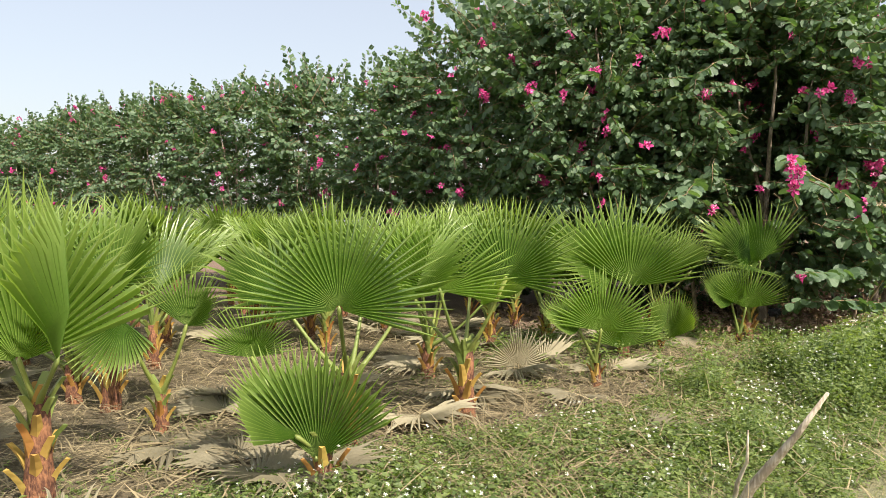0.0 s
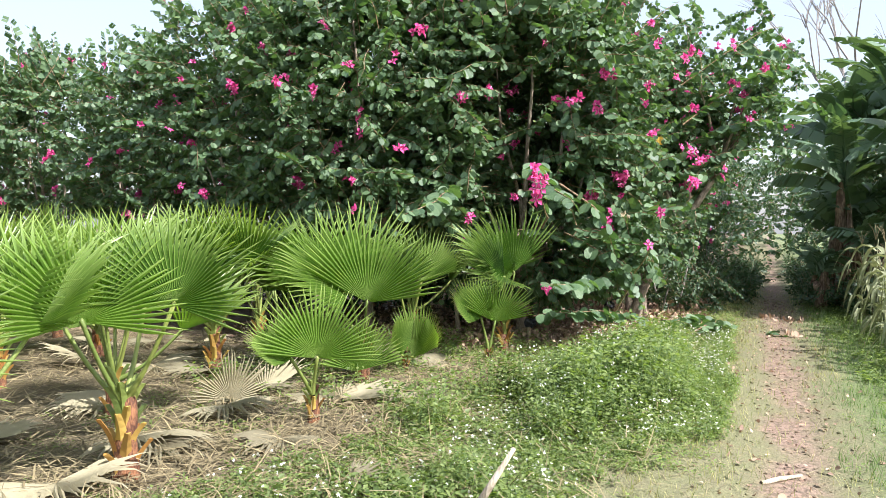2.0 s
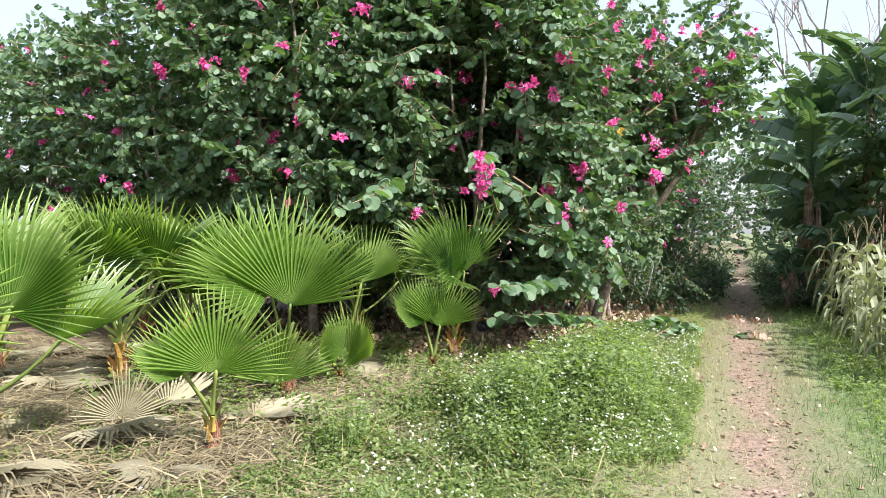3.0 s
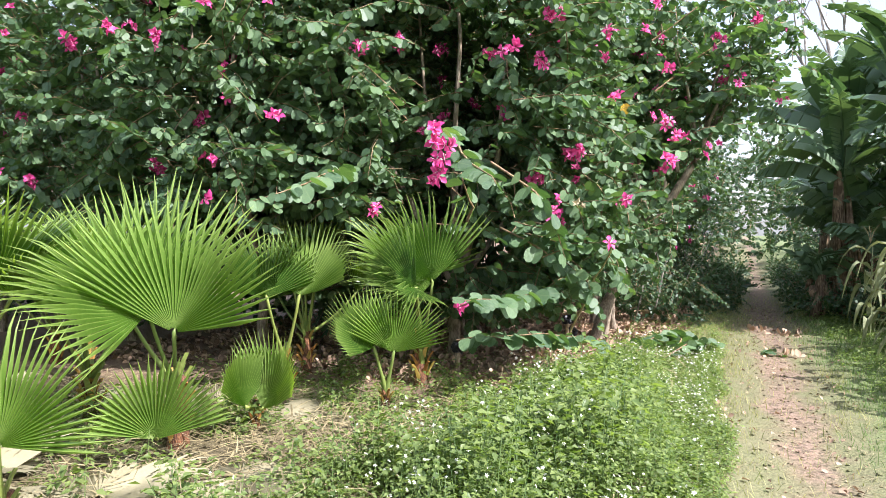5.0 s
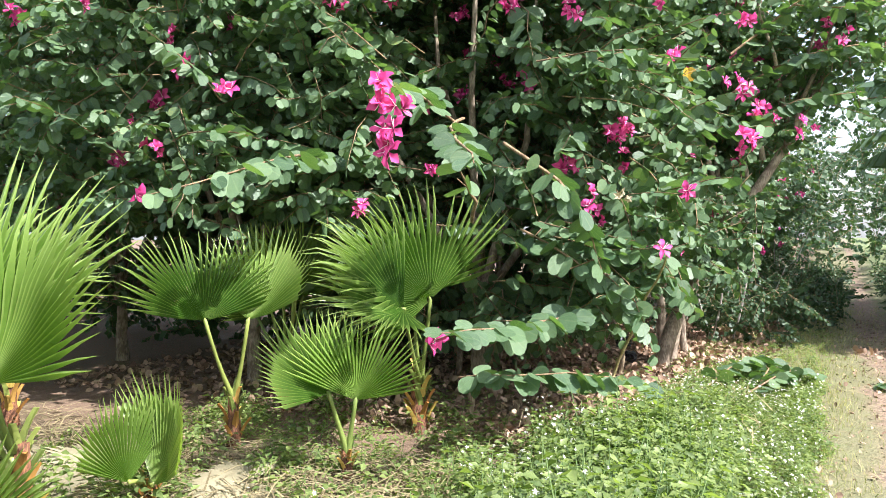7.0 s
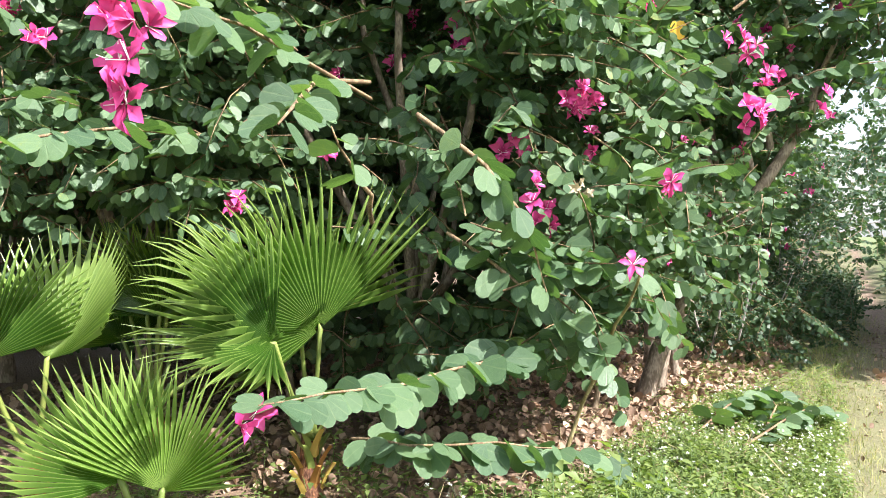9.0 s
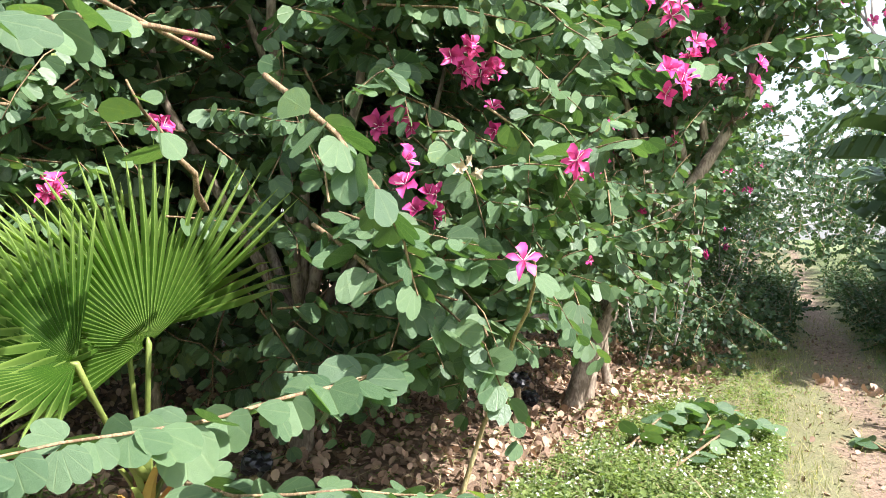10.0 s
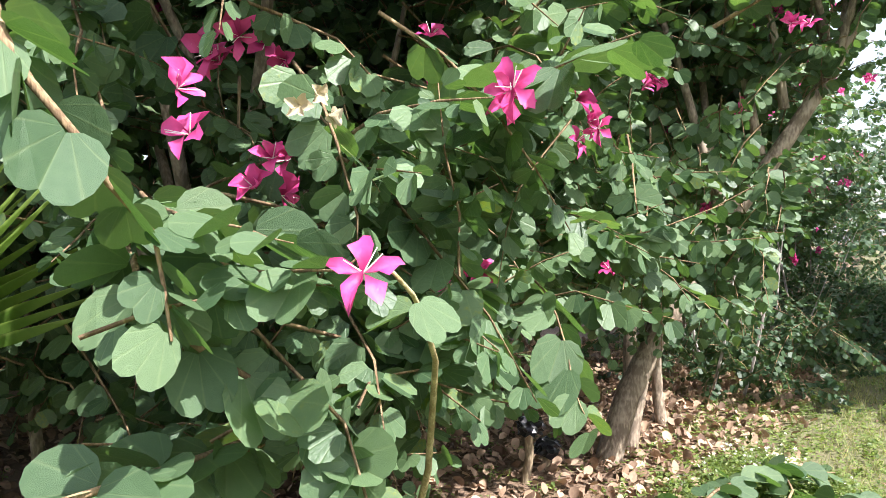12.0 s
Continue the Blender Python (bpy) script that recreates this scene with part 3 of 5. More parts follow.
def leaning_tree():
    """The tree at the path's edge: a bare leaning trunk and a long limb over the verge."""
    tree = thing("orchid_tree", Matrix.Translation(on_ground(6.6, 11.3)), "orchid tree with a bare leaning trunk beside the path", "tree", "orchid trees")
    rng = random.Random(31)
    pts = [(0, 0, -0.1), (0.17, 0.02, 0.4), (0.4, 0.05, 0.8), (0.72, 0.0, 1.35), (1.1, -0.05, 1.85), (1.5, -0.1, 2.45), (1.85, -0.2, 3.2)]
    v, f = tube(pts, [0.085, 0.078, 0.072, 0.066, 0.055, 0.04, 0.015], 10)
    part("trunk", smooth(soup("trunk", [(v, f, 0)], [M_BARK])), tree)
    poses, tips = [], []
    for i, (z, out) in enumerate(((1.0, (-0.9, -0.1, 1.5)), (1.4, (0.2, 0.9, 2.2)), (1.5, (-0.7, 0.5, 2.4)), (1.9, (-0.3, 0.5, 2.1)), (1.2, (-1.1, 0.6, 1.2)), (2.2, (-0.4, 0.1, 1.9)))):
        a = Vector((0.45 + 0.55 * (z - 0.8), 0, z))
        b = a + Vector(out)
        line = bend(a, b, 0.12, 6, 0.03, rng)
        v, f = tube(line, [0.035, 0.03, 0.025, 0.018, 0.012, 0.005], 6)
        part("limb", smooth(soup("limb", [(v, f, 0)], [M_BARK])), tree)
        for k in range(34):
            p = line[rng.randrange(2, 6)] + unit(rng) * 0.25 + Vector((-0.1, 0.1, 0))
            o = (unit(rng) + Vector((-0.4, 0.2, 0.15))).normalized()
            poses.append((rng.randrange(len(SPRAYS)), np.array(turned(p, o, (0, 0, 1), rng.uniform(0.7, 1.05)))))
            tips.append(p + o * 0.6)
    for k in range(44):
        p = Vector(pts[rng.randrange(5, 7)]) + unit(rng) * 0.3 + Vector((-0.1, 0.1, 0.1))
        o = (unit(rng) + Vector((-0.2, 0.3, 0.3))).normalized()
        poses.append((rng.randrange(len(SPRAYS)), np.array(turned(p, o, (0, 0, 1), rng.uniform(0.7, 1.05)))))
        tips.append(p + o * 0.6)
    # the crown over the path, on limbs that go on from the trunk's top
    for end in ((1.0, 0.2, 4.9), (1.9, -0.35, 4.6), (2.3, -0.75, 3.7), (1.7, -0.9, 4.1), (2.5, 0.2, 4.2), (0.6, -0.6, 4.3)):
        line = bend(pts[5], end, 0.1, 6, 0.05, rng)
        v, f = tube(line, [0.03, 0.024, 0.019, 0.014, 0.009, 0.004], 6)
        part("limb", smooth(soup("limb", [(v, f, 0)], [M_BARK])), tree)
        for k in range(26):
            p = line[rng.randrange(2, 6)] + unit(rng) * 0.35
            o = (unit(rng) + Vector((0, -0.1, 0.35))).normalized()
            poses.append((rng.randrange(len(SPRAYS)), np.array(turned(p, o, (0, 0, 1), rng.uniform(0.6, 1.05)))))
            tips.append(p + o * 0.55)
    # two thinner stems from the same root
    for a, b in (((0.22, 0.12, -0.05), (0.42, 0.2, 0.95)), ((0.75, 0.8, -0.05), (0.66, 0.8, 0.9))):
        v, f = tube(bend(a, b, 0, 5, 0.015, rng), [0.048, 0.044, 0.04, 0.037, 0.03], 8)
        part("stem", smooth(soup("stem", [(v, f, 0)], [M_BARK])), tree)
    for k in range(96):
        p = Vector((rng.uniform(-0.7, 0.75), rng.uniform(-1.0, 0.1), rng.uniform(0.95, 1.95)))
        p.x = min(p.x, 0.5 * p.z - 0.2 * rng.random())
        o = (unit(rng) + Vector((0.1, -0.3, -0.3))).normalized()
        poses.append((rng.randrange(len(SPRAYS)), np.array(turned(p - o * 0.3, o, (0, 0, 1), rng.uniform(0.6, 0.85)))))
    tagged(part("foliage", scatter("foliage", SPRAYS, poses, [M_LEAF, M_TWIG]), tree), kind="stuff")
    for _ in range(48):
        blooms(tree, rng.choice(tips), rng.choice((1, 2, 3)), rng)


leaning_tree()


# ---- single branches that reach out of the crowns, leaf by leaf ----
ONE_LEAF = []
for v, f in [two_lobed(HALF_FINE, fo, dr) for fo, dr in ((0.25, 0.1), (0.5, 0.25), (0.1, 0.05), (0.8, 0.15))]:
    me = soup("leaf", [(v, f, 0)], [M_LEAF_ONE])
    me.attributes.new("leaf_place", "FLOAT_VECTOR", "POINT").data.foreach_set("vector", v.astype(np.float32).ravel())
    ONE_LEAF.append(me)


def branch(tree, points, seed, radius=0.009, size=(0.1, 0.155), gap=0.055, start=0.1, hang=0.4, material=None):
    """A branch of a tree, through places in the world, with each leaf a piece of its own."""
    rng = random.Random(seed)
    back = tree.matrix_basis.inverted()
    pts = []
    raw = [Vector(p) for p in points]
    for a, b in zip(raw, raw[1:]):
        pts += [a, a.lerp(b, 0.5) + unit(rng) * 0.015]
    pts.append(raw[-1])
    n = len(pts) - 1
    v, f = tube([back @ p for p in pts], [radius * (1 - 0.75 * i / n) for i in range(n + 1)], 6)
    limb = part("branch", smooth(soup("branch", [(v, f, 0)], [material or M_TWIG])), tree)
    for m in leaf_poses(pts, rng, size=size, gap=gap, start=start, hang=hang):
        part("leaf", rng.choice(ONE_LEAF), limb, "", back @ m)
    return limb


branch(corner_tree, ((4.2, 8.6, 2.0), (4.43, 8.19, 1.73), (4.56, 8.16, 1.55), (4.66, 8.25, 1.39), (4.7, 8.2, 1.2)), 1, 0.012, start=0.3)
branch(corner_tree, ((4.4, 8.9, 1.45), (4.61, 8.39, 1.24), (4.85, 8.41, 1.07), (5.11, 8.5, 0.8), (5.2, 8.6, 0.7)), 2, 0.01)
branch(corner_tree, ((5.1, 9.2, 0.05), (5.21, 9.11, 0.5), (5.22, 8.69, 0.99), (5.15, 8.28, 1.23), (5.08, 8.1, 1.32)), 3, 0.014, start=0.9, material=M_CANE)
branch(corner_tree, ((4.9, 8.9, 0.9), (4.45, 8.2, 0.91), (4.05, 7.84, 0.9), (3.75, 7.53, 0.94), (3.56, 7.35, 0.95)), 4, 0.009, gap=0.04)
branch(corner_tree, ((4.0, 8.9, 2.2), (3.72, 7.92, 1.99), (3.66, 7.23, 1.79), (3.63, 6.95, 1.7)), 5, 0.012, size=(0.1, 0.14), start=0.45)
branch(corner_tree, ((4.0, 8.8, 2.1), (3.5, 7.6, 2.1), (3.3, 7.02, 2.02)), 6, 0.01, start=0.5)
branch(corner_tree, ((5.3, 9.2, 1.6), (5.41, 8.66, 1.72), (5.46, 8.43, 1.75), (5.55, 8.18, 1.76)), 7, 0.007, gap=0.04)
branch(corner_tree, ((5.4, 9.4, 1.5), (5.58, 9.17, 1.28), (5.64, 9.04, 1.15), (5.66, 8.95, 0.96), (5.69, 8.86, 0.84)), 8, 0.005, gap=0.045)
branch(corner_tree, ((4.6, 8.8, 1.4), (4.78, 8.43, 1.31), (4.95, 8.24, 1.32), (5.03, 8.12, 1.35)), 9, 0.006, size=(0.09, 0.13))
branch(corner_tree, ((3.99, 8.6, 1.5), (3.97, 8.38, 1.61), (3.87, 8.27, 1.74), (3.79, 8.15, 1.87)), 10, 0.014, start=0.6)
branch(corner_tree, ((3.9, 8.6, 0.5), (4.1, 8.13, 0.59), (4.45, 8.05, 0.61), (4.75, 8.01, 0.58), (4.95, 8.03, 0.52)), 11, 0.008, gap=0.035)
branch(corner_tree, ((4.5, 8.8, 1.5), (4.67, 8.41, 1.43), (4.81, 8.33, 1.4), (4.91, 8.19, 1.37)), 12, 0.006, size=(0.09, 0.13), gap=0.04)
branch(corner_tree, ((3.2, 9.6, 2.0), (2.9, 8.6, 1.9), (2.6, 8.0, 1.75), (2.2, 7.7, 1.6)), 13, 0.01)
branch(corner_tree, ((5.6, 9.6, 2.2), (5.9, 9.0, 2.2), (6.1, 8.6, 2.15)), 14, 0.008, gap=0.045)
# shoots of the crown that reach over the path
branch(corner_tree, ((6.4, 9.6, 2.9), (6.9, 9.5, 3.3), (7.4, 9.4, 3.6), (7.9, 9.4, 3.7)), 21, 0.012, size=(0.09, 0.14), gap=0.04)
branch(corner_tree, ((6.5, 9.8, 2.6), (7.0, 9.6, 2.9), (7.5, 9.5, 3.0), (7.95, 9.45, 2.95)), 22, 0.011, size=(0.09, 0.14), gap=0.04)
branch(corner_tree, ((6.3, 9.5, 3.4), (6.8, 9.3, 3.8), (7.3, 9.25, 4.1), (7.6, 9.2, 4.2)), 23, 0.01, size=(0.09, 0.13), gap=0.04)
branch(corner_tree, ((6.6, 9.9, 2.3), (7.05, 9.65, 2.55), (7.5, 9.45, 2.6)), 24, 0.01, size=(0.09, 0.13), gap=0.04)
branch(corner_tree, ((6.9, 9.5, 3.3), (7.2, 9.35, 3.25), (7.6, 9.2, 3.3)), 25, 0.007, size=(0.08, 0.13), gap=0.04)
branch(corner_tree, ((6.8, 9.3, 3.8), (7.15, 9.1, 3.75), (7.5, 9.0, 3.85)), 26, 0.007, size=(0.08, 0.13), gap=0.04)
rng = random.Random(88)
for x, y, z, n in NEAR_BLOOMS:
    blooms(corner_tree, corner_tree.matrix_basis.inverted() @ Vector((x, y, z)), n, rng)

# flowers on the faces of the crowns towards the palms and the path
for tree, places in (
        (corner_tree, ((7.0, 9.45, 3.4), (7.5, 9.4, 3.68), (7.3, 9.5, 3.05), (6.9, 9.3, 3.9), (6.4, 8.95, 3.75), (4.29, 9.28, 3.74), (5.35, 8.56, 3.63), (4.78, 8.64, 3.28), (4.46, 9.28, 3.06), (3.59, 9.35, 3.14), (5.53, 9.46, 3.25), (5.33, 8.8, 3.03), (4.75, 8.75, 2.9), (4.38, 8.66, 2.97), (6.07, 8.97, 2.48), (5.01, 8.66, 2.1), (4.78, 8.98, 1.9), (5.38, 8.55, 1.74), (5.5, 8.87, 3.92), (5.93, 8.72, 3.6), (3.23, 9.2, 2.98), (4.5, 9.13, 2.51), (6.3, 9.3, 3.1), (6.2, 9.5, 3.5), (5.1, 9.46, 3.04), (4.74, 8.53, 3.21), (6.17, 9.24, 3.7))),
        (second_tree, ((0.64, 11.27, 4.15), (1.05, 10.77, 3.78), (1.57, 9.51, 3.03), (2.14, 9.71, 2.66), (1.24, 10.3, 3.33), (1.75, 9.9, 3.9), (2.5, 9.6, 3.5), (2.7, 9.47, 3.84), (1.88, 10.2, 2.5), (1.91, 9.41, 3.36), (1.2, 9.75, 3.17), (0.61, 10.83, 3.26), (1.47, 10.7, 2.06))),
        (ahead_tree, ((-0.21, 12.6, 3.32), (0.64, 10.94, 3.27), (0.32, 10.86, 1.92), (0.1, 11.4, 2.6)))):
    for x, y, z in places:
        blooms(tree, tree.matrix_basis.inverted() @ Vector((x - 0.06, y - 0.15, z - 0.02)), rng.choice((2, 2, 3, 4, 5)), rng)
part("flower", FLOWERS[0], corner_tree, "wide-open magenta flower", corner_tree.matrix_basis.inverted() @ pose(5.03, 8.07, 1.32, -10, 0, 5) @ Matrix.Scale(1.08, 4))

# withered flowers and a yellow leaf among the green
M_WITHER = grown("withered_petal", (0.36, 0.28, 0.16), (0.6, 0.5, 0.34), rough=0.8, through_it=0.2, glow=(1, 1, 0.8))
M_YELLOW = grown("yellow_leaf", (0.6, 0.36, 0.03), (0.7, 0.45, 0.06), through_it=0.3, glow=(1.2, 1.1, 0.6))
withered = FLOWERS[3].copy()
withered.materials[0], withered.materials[1] = M_WITHER, M_WITHER
back = corner_tree.matrix_basis.inverted()
for x, y, z, turn in ((4.91, 8.45, 1.66, 0), (4.94, 8.47, 1.69, 60), (4.97, 8.44, 1.64, 130)):
    part("withered_flower", withered, corner_tree, "withered straw-coloured flower", back @ pose(x, y, z, 15, 10, turn) @ Matrix.Scale(0.6, 4))
yellow = ONE_LEAF[1].copy()
yellow.materials[0] = M_YELLOW
part("leaf", yellow, corner_tree, "single yellow leaf", back @ turned((5.75, 9.1, 2.65), (0.1, 0, -1), (0, -1, 0), 0.1))


# ---- black plastic left round the cut stems ----
M_PLASTIC = bpy.data.materials.new("black_plastic")
M_PLASTIC.use_nodes = True
bsdf = M_PLASTIC.node_tree.nodes["Principled BSDF"]
bsdf.inputs["Base Color"].default_value, bsdf.inputs["Roughness"].default_value = (0.012, 0.012, 0.016, 1), 0.28


def bagged_stump(place, tall, seed):
    """A cut stem with a crumpled black plastic wrap at its top."""
    rng = random.Random(seed)
    ob = thing("cut_stump", Matrix.Translation(place), "pale cut stem wrapped in crumpled black plastic", "stump")
    v, f = tube(bend((0, 0, -0.05), (0.04, -0.02, tall), 0, 5, 0.01, rng), [0.03, 0.027, 0.025, 0.024, 0.023], 8)
    part("stem", smooth(soup("stem", [(v, f, 0)], [M_WOOD_PALE])), ob)
    bm = bmesh.new()
    bmesh.ops.create_icosphere(bm, subdivisions=3, radius=0.075)
    for vert in bm.verts:
        n = vert.co.normalized()
        vert.co += n * 0.035 * noise.noise(n * 3.5 + Vector((seed, 0, 0))) + n * 0.014 * noise.noise(n * 9)
        vert.co.z *= 0.75
    me = bpy.data.meshes.new("plastic_wrap")
    bm.to_mesh(me)
    bm.free()
    me.materials.append(M_PLASTIC)
    part("plastic_wrap", me, ob, "crumpled black plastic", pose(0.03, -0.02, tall - 0.02))


M_WOOD_PALE = bark("pale_cut_wood", (0.22, 0.16, 0.10), (0.42, 0.33, 0.22), 30, 5)
bagged_stump(on_ground(4.14, 9.4), 0.3, 3)
bagged_stump(on_ground(6.0, 10.9), 0.34, 5)
bagged_stump(on_ground(6.15, 11.1), 0.16, 8)
# bare stems under the crowns
rng = random.Random(93)
for x, y, lean in ((4.4, 11.1, 0.05), (5.07, 11.98, -0.05), (4.6, 10.9, 0.08), (3.6, 10.6, -0.06), (5.6, 12.6, 0.03), (6.9, 13.2, 0.02), (4.76, 11.4, -0.1)):
    a = on_ground(x, y, -0.05)
    v, f = tube(bend(a, a + Vector((lean * 3, rng.uniform(-0.2, 0.2), rng.uniform(1.3, 1.9))), 0, 6, 0.02, rng), [0.034, 0.03, 0.027, 0.025, 0.022, 0.018], 7)
    tagged(new("tree_stem", smooth(soup("tree_stem", [(v, f, 0)], [M_BARK]))), "slender brown tree stem in the shade of the crowns", "stem", "tree stems")


# ---- fan palms ----
def blade_mesh(name, material, seed, segments=46, span=140.0, cup=0.22, split=0.5, ragged=0.0, flop=0.12, fold=(0.25, 0.25), shift=0.0):
    """A pleated fan blade of radius 1 in the x-y plane, its middle along +y, its upper face towards +z."""
    rng = random.Random(seed)
    v, f = [], []
    step = 2 * radians(span) / segments
    for i in range(segments):
        a = radians(shift) - radians(span) + step * (i + 0.5)
        long = (1.0 - 0.16 * (abs(a) / radians(span)) ** 2) * rng.uniform(0.94, 1.03)
        if ragged and rng.random() < ragged:
            long *= rng.uniform(0.6, 0.95)
        sp = split * rng.uniform(0.92, 1.08)
        b = len(v)
        swing = rng.uniform(-0.03, 0.03) * (1 + 6 * ragged)
        sag = flop * rng.uniform(0.3, 1.7)

        def at(r, off, z):
            t = a + off + swing * max(0, r - split) * 2
            bowl = cup * r * r + r * abs(math.sin(t)) * fold[t > 0]
            return (math.sin(t) * r, math.cos(t) * r, bowl + z - sag * max(0, r - split) ** 2 * 3)
        for r, half, z in ((0.03, 0.5, 0.002), (0.3, 0.5, 0.011), (sp, 0.44, 0.022)):
            v += [at(r, -half * step, -z), at(r, 0, z), at(r, half * step, -z)]
        w = 0.5 * step * sp / 0.84 * 0.6
        v += [at(0.84 * long, -w * 0.62, 0.0), at(0.84 * long, 0, 0.008), at(0.84 * long, w * 0.62, 0.0), at(long, 0, 0)]
        for k in range(3):
            q = b + 3 * k
            f += [(q, q + 3, q + 4, q + 1), (q + 1, q + 4, q + 5, q + 2)]
        f += [(b + 9, b + 12, b + 10), (b + 10, b + 12, b + 11)]
    me = soup(name, [(v, f, 0)], [material])
    own = np.zeros((segments, 13, 3), np.float32)
    own[:, (0, 3, 6, 9), 0], own[:, (2, 5, 8, 11), 0] = -1, 1
    own[:, :3, 1], own[:, 3:6, 1], own[:, 6:9, 1], own[:, 9:12, 1], own[:, 12, 1] = 0.03, 0.3, split, 0.84, 1.0
    me.attributes.new("leaf_place", "FLOAT_VECTOR", "POINT").data.foreach_set("vector", own.ravel())
    return me


BLADES = [blade_mesh("frond", M_PALM, i, seg, span, cup, 0.5, 0.05, fl * 1.6, fold) for i, (seg, span, cup, fl, fold) in enumerate(((42, 106, 0.1, 0.1, (0.3, 0.65)), (38, 92, 0.2, 0.15, (0.65, 0.35)), (42, 110, 0.1, 0.2, (0.5, 0.25)), (34, 80, 0.25, 0.1, (0.5, 0.6))))]
YOUNG = [blade_mesh("frond", M_PALM, 20 + i, seg, span, cup, 0.68, 0.0, 0.05) for i, (seg, span, cup) in enumerate(((30, 75, 0.3), (26, 55, 0.4)))]
DEAD = [blade_mesh("blade", M_DEAD, 40 + i, 40, span, cup, 0.5, 0.3, 0.3, (0.06, 0.1)) for i, (span, cup) in enumerate(((120, 0.1), (95, 0.25), (140, -0.1)))]
BOOTS, GREEN_BOOTS = [], []
for i in range(3):
    r2 = random.Random(60 + i)
    n, fv, ff = 5, [], []
    for j in range(n):
        t = j / (n - 1)
        w = 0.038 * (1 - 0.55 * t)
        y, z = 0.028 + 0.05 * t * t, 0.14 * t
        fv += [(-w, y - 0.012, z), (0, y + 0.008, z), (w, y - 0.012, z), (0, y - 0.012, z)]
    for j in range(n - 1):
        a, b = 4 * j, 4 * j + 4
        ff += [(a, a + 1, b + 1, b), (a + 1, a + 2, b + 2, b + 1), (a + 2, a + 3, b + 3, b + 2), (a + 3, a, b, b + 3)]
    ff.append((4 * n - 4, 4 * n - 3, 4 * n - 2, 4 * n - 1))
    BOOTS.append(soup("leaf_base", [(fv, ff, 0)], [M_BOOT]))
    GREEN_BOOTS.append(soup("leaf_base", [(fv, ff, 0)], [M_PETIOLE]))


def palm_body(place, trunk, seed, label, stout=1.0):
    """The palm's empty, its fibrous stump and the split leaf bases round it."""
    rng = random.Random(seed)
    palm = thing("fan_palm", Matrix.Translation(place), label, "palm", "fan palms")
    pts = bend((0, 0, -0.05), (rng.uniform(-0.03, 0.03), rng.uniform(-0.03, 0.03), trunk), 0, 5, 0.006, rng)
    v, f = tube(pts, [r * stout for r in (0.075, 0.062, 0.05, 0.042, 0.03)], 9)
    part("trunk", smooth(soup("trunk", [(v, f, 0)], [M_FIBRE])), palm)
    n = max(8, int(trunk / 0.022))
    for i in range(n):
        t = i / n
        z = 0.02 + t * (trunk - 0.04)
        kind = GREEN_BOOTS if t > 0.45 and i % 4 else BOOTS
        part("leaf_base", kind[i % 3], palm, "", pose(0, 0, z, 0, 0, i * 137.5 + rng.uniform(-15, 15)) @ pose(0, (0.022 - 0.03 * t) * stout, 0, -10 + 4 * t + rng.uniform(-4, 4)) @ Matrix.Diagonal((stout * 0.85, stout, stout * rng.uniform(0.9, 1.3), 1)))
    return palm


def add_frond(palm, top, hub, ahead, face, size, mesh, slack=0.04):
    """A frond: its blade at the hub, and the stalk from the palm's top to the hub. Places are the palm's own."""
    blade = part("frond", mesh, palm, "", turned(hub, ahead, face, size))
    inv = blade.matrix_basis.inverted()
    line = bend(top, hub, -slack if (hub - top).length > 0.4 else 0, 6)
    line.append(hub + Vector(ahead).normalized() * 0.03 * size)
    v, f = tube(line, [0.026, 0.018, 0.014, 0.012, 0.012, 0.013, 0.004], 5)
    v = [tuple(inv @ Vector(p)) for p in v]
    part("petiole", smooth(soup("petiole", [(v, f, 0)], [M_PETIOLE])), blade)
    return blade


def wild_palm(s, d, seed, size=1.0, fronds=8):
    """A fan palm with fronds all round."""
    rng = random.Random(seed)
    trunk = rng.uniform(0.3, 0.5) * size
    palm = palm_body(plan(s, d), trunk, seed, "young fan palm with green fronds and a shaggy reddish stump", size)
    for i in range(fronds):
        az, el = radians(i * 137.5 + rng.uniform(-20, 20)), radians(rng.uniform(38, 82))
        way = Vector((math.cos(az) * math.cos(el), math.sin(az) * math.cos(el), math.sin(el)))
        top = Vector((0, 0, trunk - 0.04))
        long = rng.uniform(0.5, 0.75) * size
        hub = top + way * long
        el2 = el - radians(rng.uniform(0, 30))
        ahead = Vector((math.cos(az) * math.cos(el2), math.sin(az) * math.cos(el2), math.sin(el2)))
        face = Vector((-math.cos(az) * math.sin(el2), -math.sin(az) * math.sin(el2), math.cos(el2)))
        add_frond(palm, top, hub, ahead, face + unit(rng) * 0.25, rng.uniform(0.5, 0.68) * size, rng.choice(BLADES))
    return palm


def set_palm(x, y, trunk, seed, fronds, stout=1.0, label="young fan palm with broad green fronds and a shaggy orange stump"):
    """A palm whose fronds are given: hub (world), ahead, face, radius, blade."""
    base = on_ground(x, y)
    palm = palm_body(base, trunk, seed, label, stout)
    for hub, ahead, face, size, mesh in fronds:
        # blades lean back, their upper face to the light
        lean = Vector(ahead).normalized() + Vector((0, 0.38, 0))
        add_frond(palm, Vector((0, 0, trunk - 0.05)), Vector(hub) - base, lean, Vector(face) + Vector((0, 0, 0.4)), size, mesh)
    return palm


B0, B1, B2, B3 = BLADES
Y0, Y1 = YOUNG
B4 = blade_mesh("frond", M_PALM, 9, 40, 92, 0.15, 0.5, 0.04, 0.15, (0.1, 0.35), -30)
